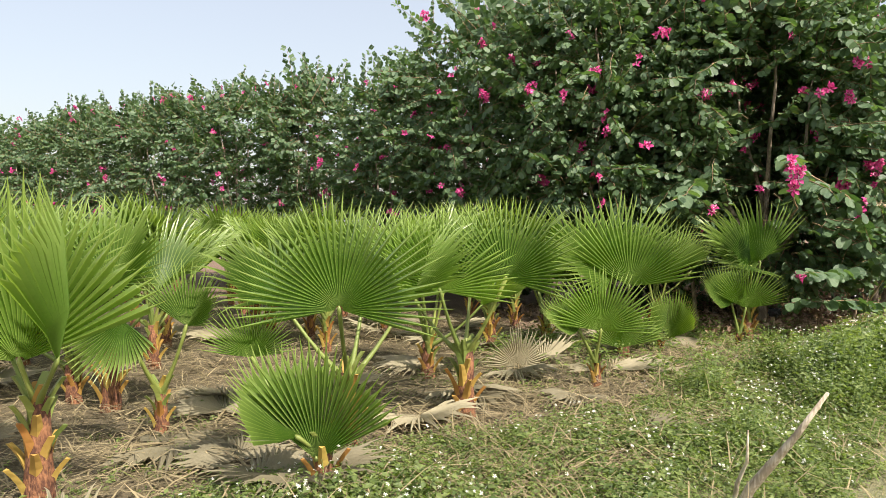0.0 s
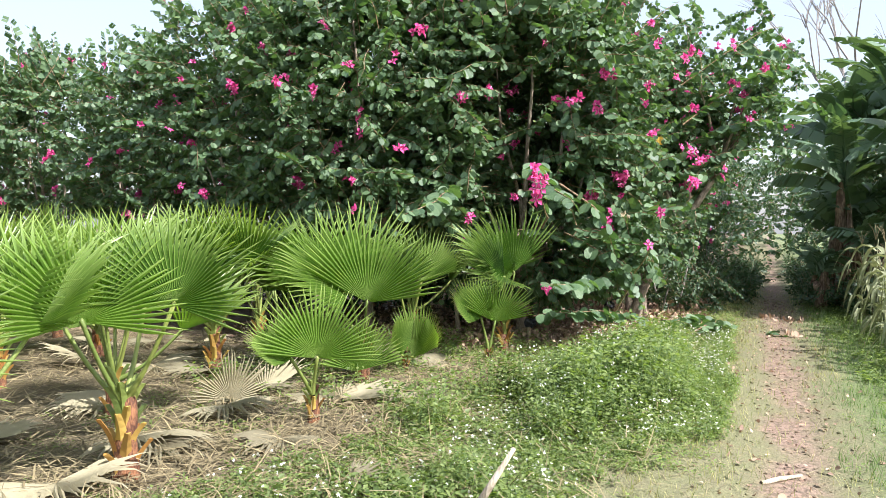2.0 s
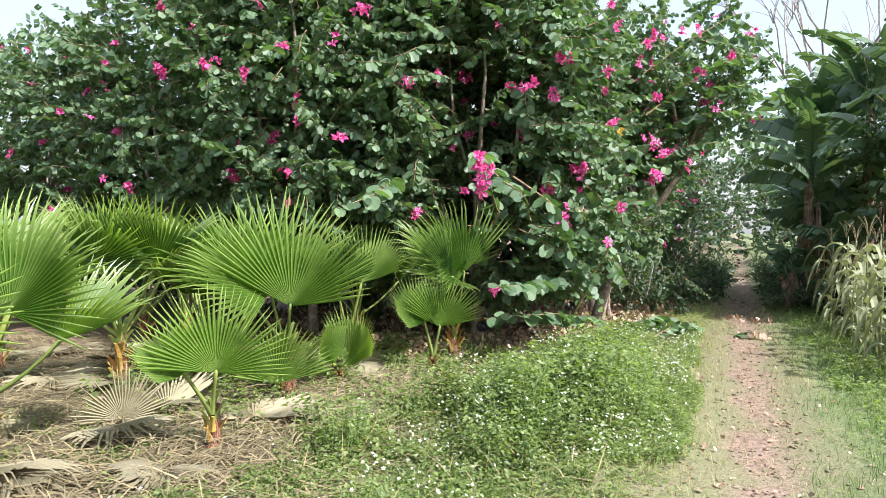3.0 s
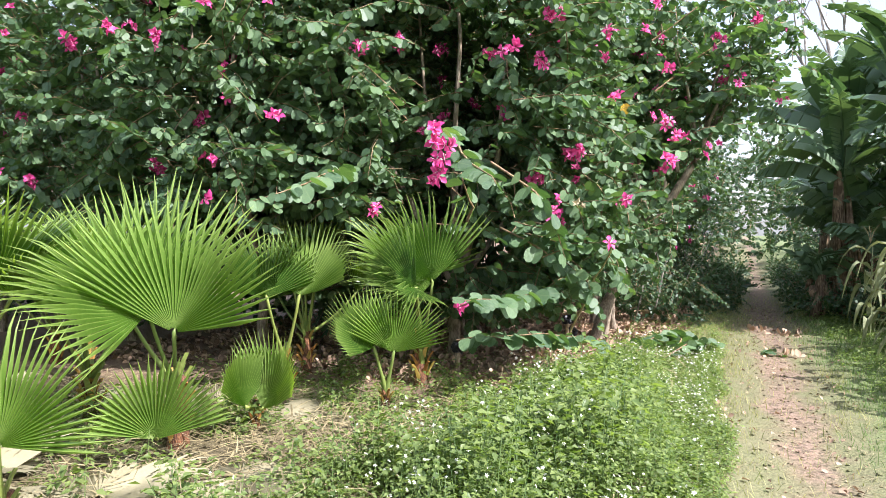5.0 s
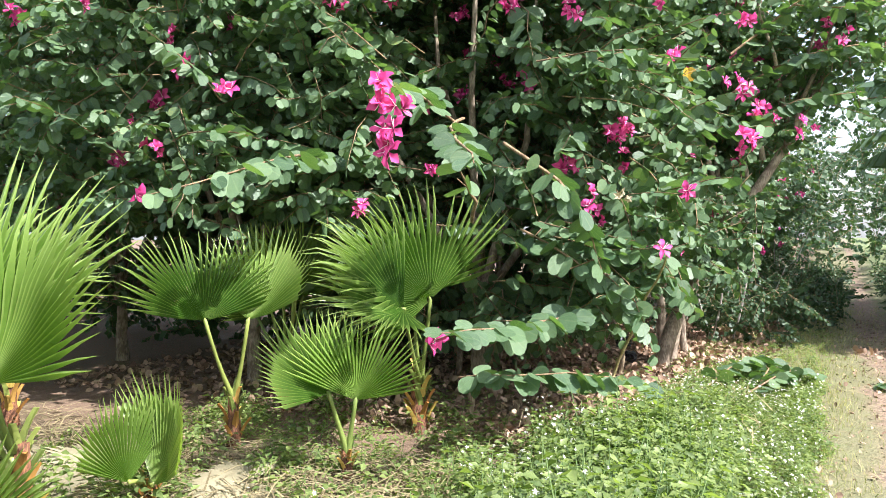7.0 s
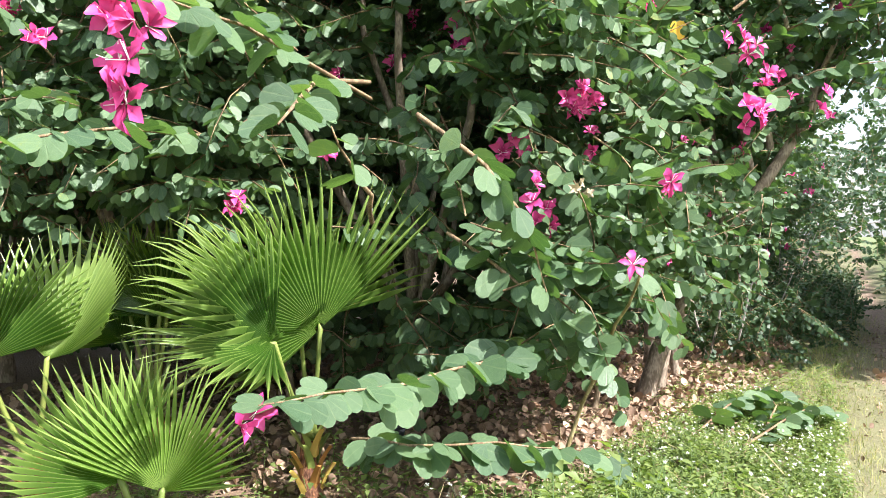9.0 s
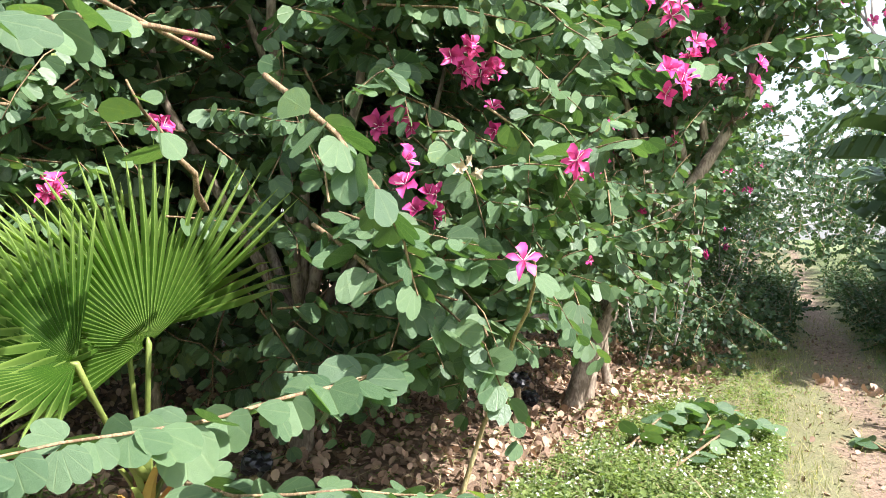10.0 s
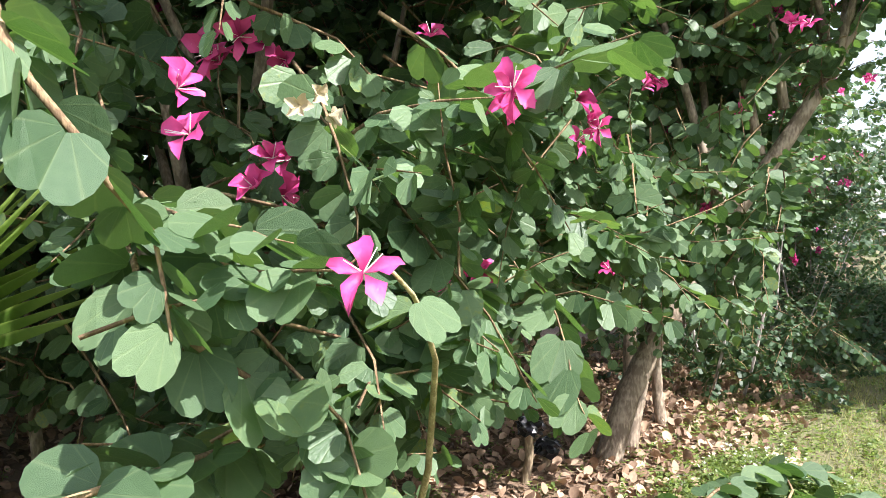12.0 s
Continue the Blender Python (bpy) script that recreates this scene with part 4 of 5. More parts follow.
# the palms along the edge of the bed
set_palm(-0.57, 3.55, 0.22, 101, [
    ((-0.6, 3.5, 0.3), (0.12, -0.3, 1), (0, -1, 0.1), 0.6, Y1),
    ((-0.68, 3.46, 0.42), (-0.8, -0.3, 0.75), (0.7, -0.6, 0.3), 0.46, Y0),
    ((-0.95, 3.7, 0.75), (0.0, -0.3, 1), (0.1, -1, 0.3), 0.3, B3)])
set_palm(-0.55, 4.35, 0.42, 102, [
    ((-0.53, 3.8, 0.98), (0.05, -0.25, 1), (0.1, -1, 0.0), 0.62, B0),
    ((-0.2, 4.6, 1.0), (0.5, 0.2, 0.9), (-0.5, -0.8, 0.5), 0.6, B1),
    ((-1.0, 4.6, 0.95), (-0.5, 0.2, 0.9), (0.5, -0.8, 0.4), 0.6, B2),
    ((-0.5, 4.8, 1.05), (0.1, 0.3, 1), (0, -1, 0.4), 0.6, B0)])
set_palm(0.14, 4.92, 0.45, 103, [
    ((0.40, 4.75, 1.07), (0.25, -0.15, 1), (-0.15, -1, 0.1), 0.56, B0),
    ((-0.02, 4.7, 1.0), (-0.1, -0.1, 1), (0.2, -1, 0.2), 0.58, B2),
    ((0.2, 5.3, 1.05), (0.1, 0.4, 1), (0, -1, 0.4), 0.6, B1),
    ((-0.2, 5.2, 0.9), (-0.7, 0.2, 0.6), (0.4, -0.6, 0.6), 0.55, B2)], 1.1)
set_palm(1.2, 5.86, 0.25, 104, [
    ((1.22, 5.75, 0.6), (0.1, -0.2, 1), (-0.1, -1, 0.15), 0.52, B1),
    ((1.05, 5.75, 0.6), (-0.9, -0.2, 0.35), (0.2, -0.7, 0.7), 0.36, Y0)], 0.7)
set_palm(1.76, 7.3, 0.42, 105, [
    ((1.76, 7.05, 0.84), (0.3, -0.15, 1), (-0.2, -1, 0.15), 0.8, B3),
    ((1.62, 7.15, 0.95), (-0.75, -0.1, 0.7), (0.4, -0.9, 0.3), 0.8, B0),
    ((1.4, 7.6, 1.02), (-0.15, 0.3, 1), (0, -1, 0.3), 0.78, B2),
    ((1.67, 7.0, 0.26), (0.0, -0.4, 1), (0.2, -1, 0.2), 0.5, Y0)], 1.0)
set_palm(2.22, 7.6, 0.18, 106, [
    ((2.16, 7.48, 0.3), (-0.35, -0.4, 1), (0.5, -0.8, 0.2), 0.42, Y1),
    ((2.26, 7.48, 0.28), (0.5, -0.4, 0.85), (-0.6, -0.7, 0.2), 0.5, Y1)], 0.6)
set_palm(3.16, 7.95, 0.18, 107, [
    ((3.2, 7.88, 0.54), (0.2, -0.1, 1), (-0.2, -1, 0.1), 0.48, B3),
    ((3.06, 7.9, 0.58), (-0.8, -0.1, 0.6), (0.3, -0.9, 0.4), 0.46, Y0)], 0.6)
set_palm(3.72, 9.05, 0.4, 108, [
    ((3.76, 8.85, 0.98), (-0.25, -0.05, 1), (0.1, -1, 0.2), 0.84, B4),
    ((3.66, 8.98, 1.0), (-0.7, 0.1, 0.8), (0.35, -0.9, 0.45), 0.86, B2),
    ((3.55, 8.6, 0.95), (-1, -0.6, 0.12), (0.3, -0.9, 0.5), 0.66, B1)], 1.0)
set_palm(2.5, 8.75, 0.35, 109, [
    ((2.6, 8.6, 0.9), (0.55, 0.1, 0.9), (-0.5, -0.8, 0.3), 0.6, Y0),
    ((2.35, 8.6, 0.9), (-0.3, 0.1, 1), (0.3, -1, 0.2), 0.6, B1)], 0.8)
set_palm(-1.86, 3.4, 0.5, 110, [
    ((-1.88, 3.3, 0.8), (-0.1, -0.3, 1), (0.3, -1, 0.2), 0.82, Y0),
    ((-1.66, 3.2, 0.82), (0.3, -0.3, 1), (-0.9, -0.4, 0.35), 0.76, Y1),
    ((-2.1, 3.5, 1.0), (-0.6, 0.1, 0.8), (0.6, -0.7, 0.4), 0.65, B0)], 1.15)
set_palm(-2.31, 5.16, 0.5, 111, [
    ((-2.2, 4.95, 1.02), (0.25, -0.1, 1), (-0.1, -1, 0.25), 0.66, B0),
    ((-2.5, 5.0, 1.05), (-0.3, 0, 1), (0.2, -1, 0.3), 0.66, B2),
    ((-1.95, 5.1, 0.95), (0.8, -0.1, 0.6), (-0.5, -0.6, 0.6), 0.6, B1)], 1.1)
set_palm(-1.74, 4.58, 0.3, 112, [
    ((-1.85, 4.3, 0.86), (-0.2, -0.5, -0.6), (0.2, -0.9, 0.5), 0.4, Y0),
    ((-1.55, 4.5, 0.8), (0.4, -0.1, 0.9), (-0.2, -1, 0.2), 0.4, B3)], 0.8)
# the block of palms behind them
rng = random.Random(9)
k = 200
for s, d in ((2.6, 5.5), (4.8, 4.1), (6.3, 4.5), (7.15, 4.3), (3.6, 6.2), (5.2, 5.6), (6.6, 6.0), (4.3, 7.2), (5.9, 7.3), (7.3, 7.6), (5.0, 8.9), (6.7, 9.1), (8.0, 5.3), (3.0, 7.4), (4.0, 9.8), (6.0, 10.7), (7.5, 10.4), (5.2, 12.2), (7.0, 12.6), (9.5, 3.9), (8.1, 8.9), (8.8, 6.6), (8.9, 7.9), (9.0, 10.2), (8.7, 11.8), (6.3, 8.3), (4.9, 10.6), (6.8, 11.6), (2.4, 6.6), (5.6, 6.4), (3.2, 8.9), (2.2, 8.1), (8.6, 13.6)):
    wild_palm(s + rng.uniform(-0.1, 0.1), d + rng.uniform(-0.1, 0.1), k, rng.uniform(0.9, 1.08), 8)
    k += 1


# ---- dry fronds and straw in the palm bed ----
def dead_frond(place, ahead, face, size, mesh, label="dry greyish palm frond lying on the ground"):
    m = turned(place, ahead, face, 1.0)
    ob = thing("dead_palm_frond", m, label, "dead frond", "dead fronds")
    part("blade", mesh, ob, "", Matrix.Scale(size, 4))
    v, f = tube([(0, -0.35 * size * 1.2, 0.0), (0, -0.1, 0.01), (0, 0.02, 0.005)], [0.008, 0.008, 0.005], 5)
    part("stalk", soup("stalk", [(v, f, 0)], [M_STRAW]), ob)


dead_frond(on_ground(0.65, 6.45, 0.06), (0.1, 0.2, 1), (0.2, -1, 0.4), 0.38, DEAD[0], "dry greyish palm frond standing upright")
dead_frond(on_ground(0.62, 6.25, 0.06), (0.1, -0.8, 0.15), (0, -0.7, 0.7), 0.45, DEAD[2], "dry greyish palm frond slumped on the straw")
dead_frond(on_ground(1.25, 4.55, 0.04), (0.5, -0.3, 0.15), (0, -0.4, 1), 0.25, DEAD[1])
rng = random.Random(21)
for _ in range(46):
    s, d = rng.uniform(1.2, 7.8), rng.uniform(2.3, 8)
    t = rng.uniform(0, 6.28)
    dead_frond(plan(s, d, 0.05), (math.cos(t), math.sin(t), rng.uniform(-0.05, 0.12)), unit(rng) * 0.25 + Vector((0, 0, 1)), rng.uniform(0.4, 0.6), rng.choice(DEAD))

strip = (np.array([(-0.5, 0, 0), (0.5, 0, 0), (0.35, 0.5, 0.06), (-0.35, 0.5, 0.06), (0, 1, 0)]), [(0, 1, 2, 3), (3, 2, 4)], [0, 0])


def strewn(n, seed, area, length, width, lift, tilt):
    """Poses of straws lying in an area: a function of rng that gives s, d or None."""
    rng, out = random.Random(seed), []
    while len(out) < n:
        at = area(rng)
        if at is None:
            continue
        t = rng.uniform(0, 6.28)
        m = turned(plan(*at, rng.uniform(*lift)), (math.cos(t), math.sin(t), rng.uniform(-tilt, tilt)), unit(rng) * 0.3 + Vector((0, 0, 1)))
        out.append((0, np.array(m @ Matrix.Diagonal((rng.uniform(*width), rng.uniform(*length), rng.uniform(*length), 1)))))
    return out


def in_bed(rng):
    s, d = rng.uniform(0.5, 8.5), 1.7 + 6.5 * rng.random() ** 1.6
    return s, d


stuff("straw", scatter("straw", [strip], strewn(20000, 3, in_bed, (0.12, 0.42), (0.005, 0.013), (0.0, 0.07), 0.14), [M_STRAW]), "dry palm straw strewn between the palms", "straw")

# ---- fallen leaves under the trees ----
curl = (np.array([(0, 0, 0), (-0.26, 0.18, 0.1), (0, 0.3, 0.0), (0.3, 0.22, 0.14), (-0.4, 0.55, 0.18), (0, 0.62, -0.02), (0.36, 0.6, 0.1), (-0.22, 0.9, 0.2), (0.05, 1.0, 0.06), (0.24, 0.92, 0.0)]),
        [(0, 2, 1), (0, 3, 2), (1, 2, 5, 4), (2, 3, 6, 5), (4, 5, 8, 7), (5, 6, 9, 8)], [0] * 6)
rng, poses = random.Random(4), []
while len(poses) < 12500:
    s, d = rng.uniform(9.3, 18), 0.75 + rng.random() ** 1.5 * 6
    if s < 10.5 and d < 1.3 + 0.5 * (10.5 - s) * 0.4 or rng.random() > ease(0.7, 1.4, d + 0.4 * noise.noise((s * 1.3, d * 1.3, 7))):
        continue
    m = turned(plan(s, d, rng.uniform(0.005, 0.04)), unit(rng) + Vector((0, 0, 0.1)), Vector((0, 0, 1)) + unit(rng) * 0.5, rng.uniform(0.04, 0.085))
    poses.append((0, np.array(m)))
for _ in range(900):
    s, d = rng.uniform(3, 20), rng.gauss(-0.3, 0.5)
    poses.append((0, np.array(turned(plan(s, d, 0.012), unit(rng), Vector((0, 0, 1)) + unit(rng) * 0.6, rng.uniform(0.012, 0.05)))))
stuff("fallen_leaves", scatter("fallen_leaves", [curl], poses, [M_LITTER]), "curled brown fallen leaves under the trees", "leaf litter")


# ---- weeds with white flowers ----
LEAFLET = np.array([(0, 0, 0), (-0.29, 0.38, 0.13), (0, 1, -0.1), (0.29, 0.42, 0.1)])
LEAFLET_F = [(0, 2, 1), (0, 3, 2)]


def weed(rng, height, leaves, broad=1.0):
    v, f = tube(bend((0, 0, 0), (rng.uniform(-0.1, 0.1), rng.uniform(-0.1, 0.1), height), 0, 2), [0.003, 0.0015], 3)
    V, F, I, base = [np.array(v)], list(f), [1] * len(f), len(v)
    for i in range(leaves):
        z = height * (0.15 + 0.85 * (i + 0.5) / leaves)
        t = rng.uniform(0, 6.28)
        r = rng.uniform(0.01, 0.09)
        ahead = Vector((math.cos(t), math.sin(t), rng.uniform(-0.5, 0.5)))
        m = turned(Vector((math.cos(t) * r, math.sin(t) * r, z)), ahead, Vector((0, 0, 1)) + unit(rng) * 0.5, broad * rng.uniform(0.024, 0.054))
        V.append(np.c_[LEAFLET, np.ones(4)] @ np.array(m).T[:, :3])
        F.extend([tuple(j + base for j in q) for q in LEAFLET_F])
        I.extend([0] * 2)
        base += 4
    return np.concatenate(V), F, I


rng = random.Random(8)
WEEDS = [weed(rng, rng.uniform(0.24, 0.52), 36) for _ in range(8)]
LOW_WEEDS = [weed(rng, rng.uniform(0.12, 0.24), 26, 1.2) for _ in range(6)]
TUFT = [weed(rng, rng.uniform(0.06, 0.12), 14) for _ in range(4)]
bloom_v, bloom_f = [(0, 0, 0.1)], []
for i in range(5):
    t = 2 * math.pi * i / 5
    b = len(bloom_v)
    bloom_v += [(math.cos(t - 0.35) * 0.7, math.sin(t - 0.35) * 0.7, 0), (math.cos(t) * 1.0, math.sin(t) * 1.0, -0.1), (math.cos(t + 0.35) * 0.7, math.sin(t + 0.35) * 0.7, 0)]
    bloom_f.append((0, b, b + 1, b + 2))
BLOOM = (np.array(bloom_v), bloom_f, [0] * 5)


def weed_height(s, d):
    """How tall the weeds stand at s, d: 0 for none."""
    edge = 0.62 + 0.25 * noise.noise((s * 0.8, 1.7, 0)) + 0.12 * noise.noise((s * 3, 4.7, 0))
    edge -= 0.5 * ease(5.8, 7.2, s) * (1 - ease(12.6, 13.8, s))
    back = 2.6 - 0.21 * (s - 3) + 0.4 * noise.noise((s * 0.9, 9.1, 0)) if s < 8 else 1.75 - 0.12 * (s - 8)
    h = ease(edge - 0.1, edge + 0.7, d) * ease(back + 0.3, back - 0.2, d) * (1 - ease(12.8, 14.0, s)) * ease(1.0, 2.2, s)
    tall = 0.62 + 0.85 * ease(4.0, 7.6, s) * (1 - 0.45 * ease(8.6, 9.8, s))
    h *= 1 - 0.7 * ease(10.9, 11.9, s)
    return h * tall * (0.72 + 0.65 * noise.noise((s * 1.4, d * 1.4, 2.2)) + 0.3 * noise.noise((s * 4, d * 4, 8)))


rng, poses, heads = random.Random(14), [], []
while len(poses) < 7200:
    s, d = rng.uniform(1.0, 14.0), rng.uniform(0.1, 3.0)
    h = weed_height(s, d)
    if h < 0.08 or rng.random() > 0.75:
        continue
    k = min(1.25, max(0.4, h * 0.9)) * rng.uniform(0.7, 1.2)
    m = Matrix.Translation(plan(s, d, -0.01)) @ pose(0, 0, 0, rng.uniform(-12, 12), rng.uniform(-12, 12), rng.uniform(0, 360)) @ Matrix.Scale(k, 4)
    n = rng.randrange(8)
    if h < 0.72:
        n = 8 + n % 6
        m = m @ Matrix.Scale(min(1.3, 0.85 / max(0.4, h)), 4)
    poses.append((n, np.array(m)))
    if rng.random() < (0.14 + 0.45 * ease(4.5, 7, s)) * ease(-0.15, 0.3, noise.noise((s * 1.1, d * 1.1, 5))) + 0.05:
        top = m @ Vector((rng.uniform(-0.1, 0.1), rng.uniform(-0.1, 0.1), float((WEEDS + LOW_WEEDS)[n][0][:, 2].max()) + 0.04))
        for _ in range(rng.choice((1, 2, 3))):
            heads.append((0, np.array(turned(top + unit(rng) * 0.045, unit(rng), Vector((0.2, -0.3, 1)) + unit(rng) * 0.5, rng.uniform(0.007, 0.012)))))
# seedlings between the palms nearest to the trees
for _ in range(330):
    s, d = rng.uniform(5.5, 9.8), rng.uniform(1.7, 4.4)
    if noise.noise((s * 1.2, d * 1.2, 3)) > -0.1:
        poses.append((8 + rng.randrange(6), np.array(spot(s, d, rng.uniform(0, 360), rng.uniform(0.6, 1.2)))))
stuff("weeds", scatter("weeds", WEEDS + LOW_WEEDS, poses, [M_WEED, M_GREEN_GRASS]), "bright green leafy weeds along the verge", "weeds")
stuff("white_wildflowers", scatter("white_wildflowers", [BLOOM], heads, [M_WHITE]), "small white wildflowers among the weeds", "wildflowers")

# low tufts between the weeds and on both verges
rng, poses = random.Random(15), []
while len(poses) < 5800:
    s, d = rng.uniform(0.5, 18), rng.uniform(-3.2, 4.6)
    off = abs(d + 0.33 + 0.25 * noise.noise((s, d, 0)))
    keep = ease(0.35, 1.1, off) * (0.25 + 0.75 * ease(-0.2, 0.4, noise.noise((s * 0.9, d * 0.9, 11))))
    if s > 9.5 and d > 1.6:
        keep *= 0.25
    elif 10.5 < s < 15.5 and 0.25 < d < 1.6:
        keep = 0.85
    elif d > 2.2:
        keep *= 0.35 if s < 7 else 1.2
    if rng.random() > keep:
        continue
    poses.append((rng.randrange(4), np.array(Matrix.Translation(plan(s, d, -0.01)) @ pose(0, 0, 0, 0, 0, rng.uniform(0, 360)) @ Matrix.Scale(rng.uniform(0.5, 1.0) * (1.4 if d < -1.1 else 1.0), 4))))
stuff("low_weeds", scatter("low_weeds", TUFT, poses, [M_WEED, M_PETIOLE]), "low green creeping weeds in the dry turf", "weeds")

# dry stalks among the weeds
def in_weeds(rng):
    s, d = rng.uniform(1.5, 11.5), rng.uniform(0.5, 2.6)
    return (s, d) if weed_height(s, d) > 0.05 or rng.random() < 0.4 else None


stuff("dry_stalks", scatter("dry_stalks", [strip], strewn(3800, 33, in_weeds, (0.08, 0.32), (0.003, 0.008), (0.0, 0.16), 0.7), [M_STRAW]), "dry straw-coloured stalks among the weeds", "dry stalks")

def on_path(rng):
    return rng.uniform(3, 20), rng.gauss(-0.2, 0.75)


stuff("path_straw", scatter("path_straw", [strip], strewn(4200, 34, on_path, (0.04, 0.2), (0.002, 0.006), (0.0, 0.012), 0.05), [M_STRAW]), "bits of straw and twig on the path", "straw")

# clods and small stones trodden loose
lump = (np.array([(1, 0, 0), (-1, 0.1, 0), (0.1, 1, 0), (0, -0.9, 0.1), (0.1, 0, 0.7), (0, 0, -0.6)]), [(0, 2, 4), (2, 1, 4), (1, 3, 4), (3, 0, 4), (2, 0, 5), (1, 2, 5), (3, 1, 5), (0, 3, 5)], [0] * 8)
rng, poses = random.Random(35), []
for _ in range(2600):
    s, d = rng.uniform(2, 19), rng.gauss(-0.33, 0.24)
    k = 0.004 + 0.02 * rng.random() ** 4
    poses.append((0, np.array(Matrix.Translation(plan(s, d, 0.2 * k)) @ pose(0, 0, 0, 0, 0, rng.uniform(0, 360)) @ Matrix.Diagonal((k, k * rng.uniform(0.6, 1.2), k * rng.uniform(0.5, 1.0), 1)))))
stuff("clods", scatter("clods", [lump], poses, [M_EARTH]), "small clods and stones on the trodden earth", "clods")

# grass on the verges
blade = (np.array([(-0.5, 0, 0), (0.5, 0, 0), (0.32, 0.05, 0.55), (-0.32, 0.05, 0.55), (0.0, 0.3, 1)]), [(0, 1, 2, 3), (3, 2, 4)], [0, 0])
rng, poses, green = random.Random(16), [], []
while len(poses) + len(green) < 62000:
    s, d = rng.uniform(0.5, 22), rng.uniform(-3.5, 2.2)
    off = abs(d + 0.33 + 0.3 * noise.noise((s * 1.2, d, 0)))
    if rng.random() > 0.10 + ease(0.15, 0.7, off) * (1 if d < 0.6 else 0.15) * (0.45 + 0.55 * ease(-0.4, 0.3, noise.noise((s * 2, d * 2, 1)))):
        continue
    if s > 9 and d > 0.9 and rng.random() < 0.8:
        continue
    m = Matrix.Translation(plan(s, d, -0.005)) @ pose(0, 0, 0, rng.uniform(-55, 10), rng.uniform(-20, 20), rng.uniform(0, 360))
    (green if d < -0.75 + 0.4 * noise.noise((s, d, 4)) else poses).append((0, np.array(m @ Matrix.Diagonal((rng.uniform(0.003, 0.006), 0.06, rng.uniform(0.04, 0.115) * (1.3 if d < -1 else 1), 1)))))
stuff("grass", scatter("grass", [blade], poses, [M_GRASS]), "short half-dry grass beside the trodden path", "grass")
stuff("verge_grass", scatter("verge_grass", [blade], green, [M_GREEN_GRASS]), "short green grass on the verge by the maize", "grass")


# ---- sticks ----
def stick(points, radii, label, name="stick"):
    v, f = tube(points, radii, 7)
    tagged(new(name, smooth(soup(name, [(v, f, 0)], [M_WOOD]))), label, "stick", "sticks")


base = on_ground(1.44, 3.62)
stick([base + Vector(p) for p in ((-0.02, 0.02, -0.08), (0.04, -0.06, 0.14), (0.13, -0.16, 0.33), (0.18, -0.23, 0.45), (0.27, -0.32, 0.66))], [0.03, 0.026, 0.021, 0.016, 0.008], "bare weathered branch leaning up out of the weeds")
stick([base + Vector(p) for p in ((-0.04, 0.0, -0.08), (-0.04, -0.1, 0.18), (-0.02, -0.16, 0.3), (-0.05, -0.24, 0.47))], [0.013, 0.011, 0.008, 0.003], "short weathered stub beside the branch")
flat = plan(5.95, -0.24, 0.012)
stick([flat + Vector(p) for p in ((-0.16, -0.03, 0), (0.0, 0.0, 0.006), (0.18, 0.035, 0.0))], [0.014, 0.016, 0.008], "pale stick lying on the path")


# ---- a lopped branch on the verge, and dry leaves kicked up on the path ----
def lopped(points, seed, label):
    rng = random.Random(seed)
    base = Vector(points[0])
    ob = thing("cut_branch", Matrix.Translation(base), label, "branch")
    pts = [Vector(p) - base for p in points]
    v, f = tube(pts, [0.01 * (1 - 0.7 * i / (len(pts) - 1)) for i in range(len(pts))], 5)
    part("stem", smooth(soup("stem", [(v, f, 0)], [M_TWIG])), ob)
    for m in leaf_poses(pts, rng, size=(0.09, 0.15), gap=0.05, hang=0.15):
        part("leaf", rng.choice(ONE_LEAF), ob, "", m)


LOPPED = "lopped leafy branch with pale wilting leaves lying beside the path"
lopped([plan(11.7, 1.15, 0.08), plan(12.1, 1.0, 0.2), plan(12.5, 0.85, 0.22), plan(13.0, 0.55, 0.12)], 5, LOPPED)
lopped([plan(12.0, 0.75, 0.06), plan(12.4, 0.7, 0.16), plan(12.8, 0.8, 0.18)], 6, LOPPED)
lopped([plan(11.5, 0.85, 0.06), plan(11.9, 0.62, 0.18), plan(12.35, 0.5, 0.17), plan(12.7, 0.3, 0.08)], 8, LOPPED)
lopped([plan(12.75, -0.38, 0.02), plan(12.85, -0.3, 0.05), plan(12.93, -0.24, 0.04)], 7, "small wilted leafy twig dropped on the path")
rng = random.Random(19)
for s, d, n in ((14.85, -0.62, 16), (12.9, -0.45, 7), (15.2, -0.15, 9)):
    heap = []
    for _ in range(n):
        heap.append((0, np.array(turned(Vector((rng.gauss(0, 0.1), rng.gauss(0, 0.1), 0.01)), unit(rng) + Vector((0, 0, 0.7)), unit(rng), rng.uniform(0.07, 0.13)))))
    ob = tagged(new("dry_leaf_pile", scatter("dry_leaf_pile", [curl], heap, [M_LITTER])), "small heap of curled brown leaves on the path", "dry leaves", "", "stuff")
    ob.matrix_basis = Matrix.Translation(plan(s, d))


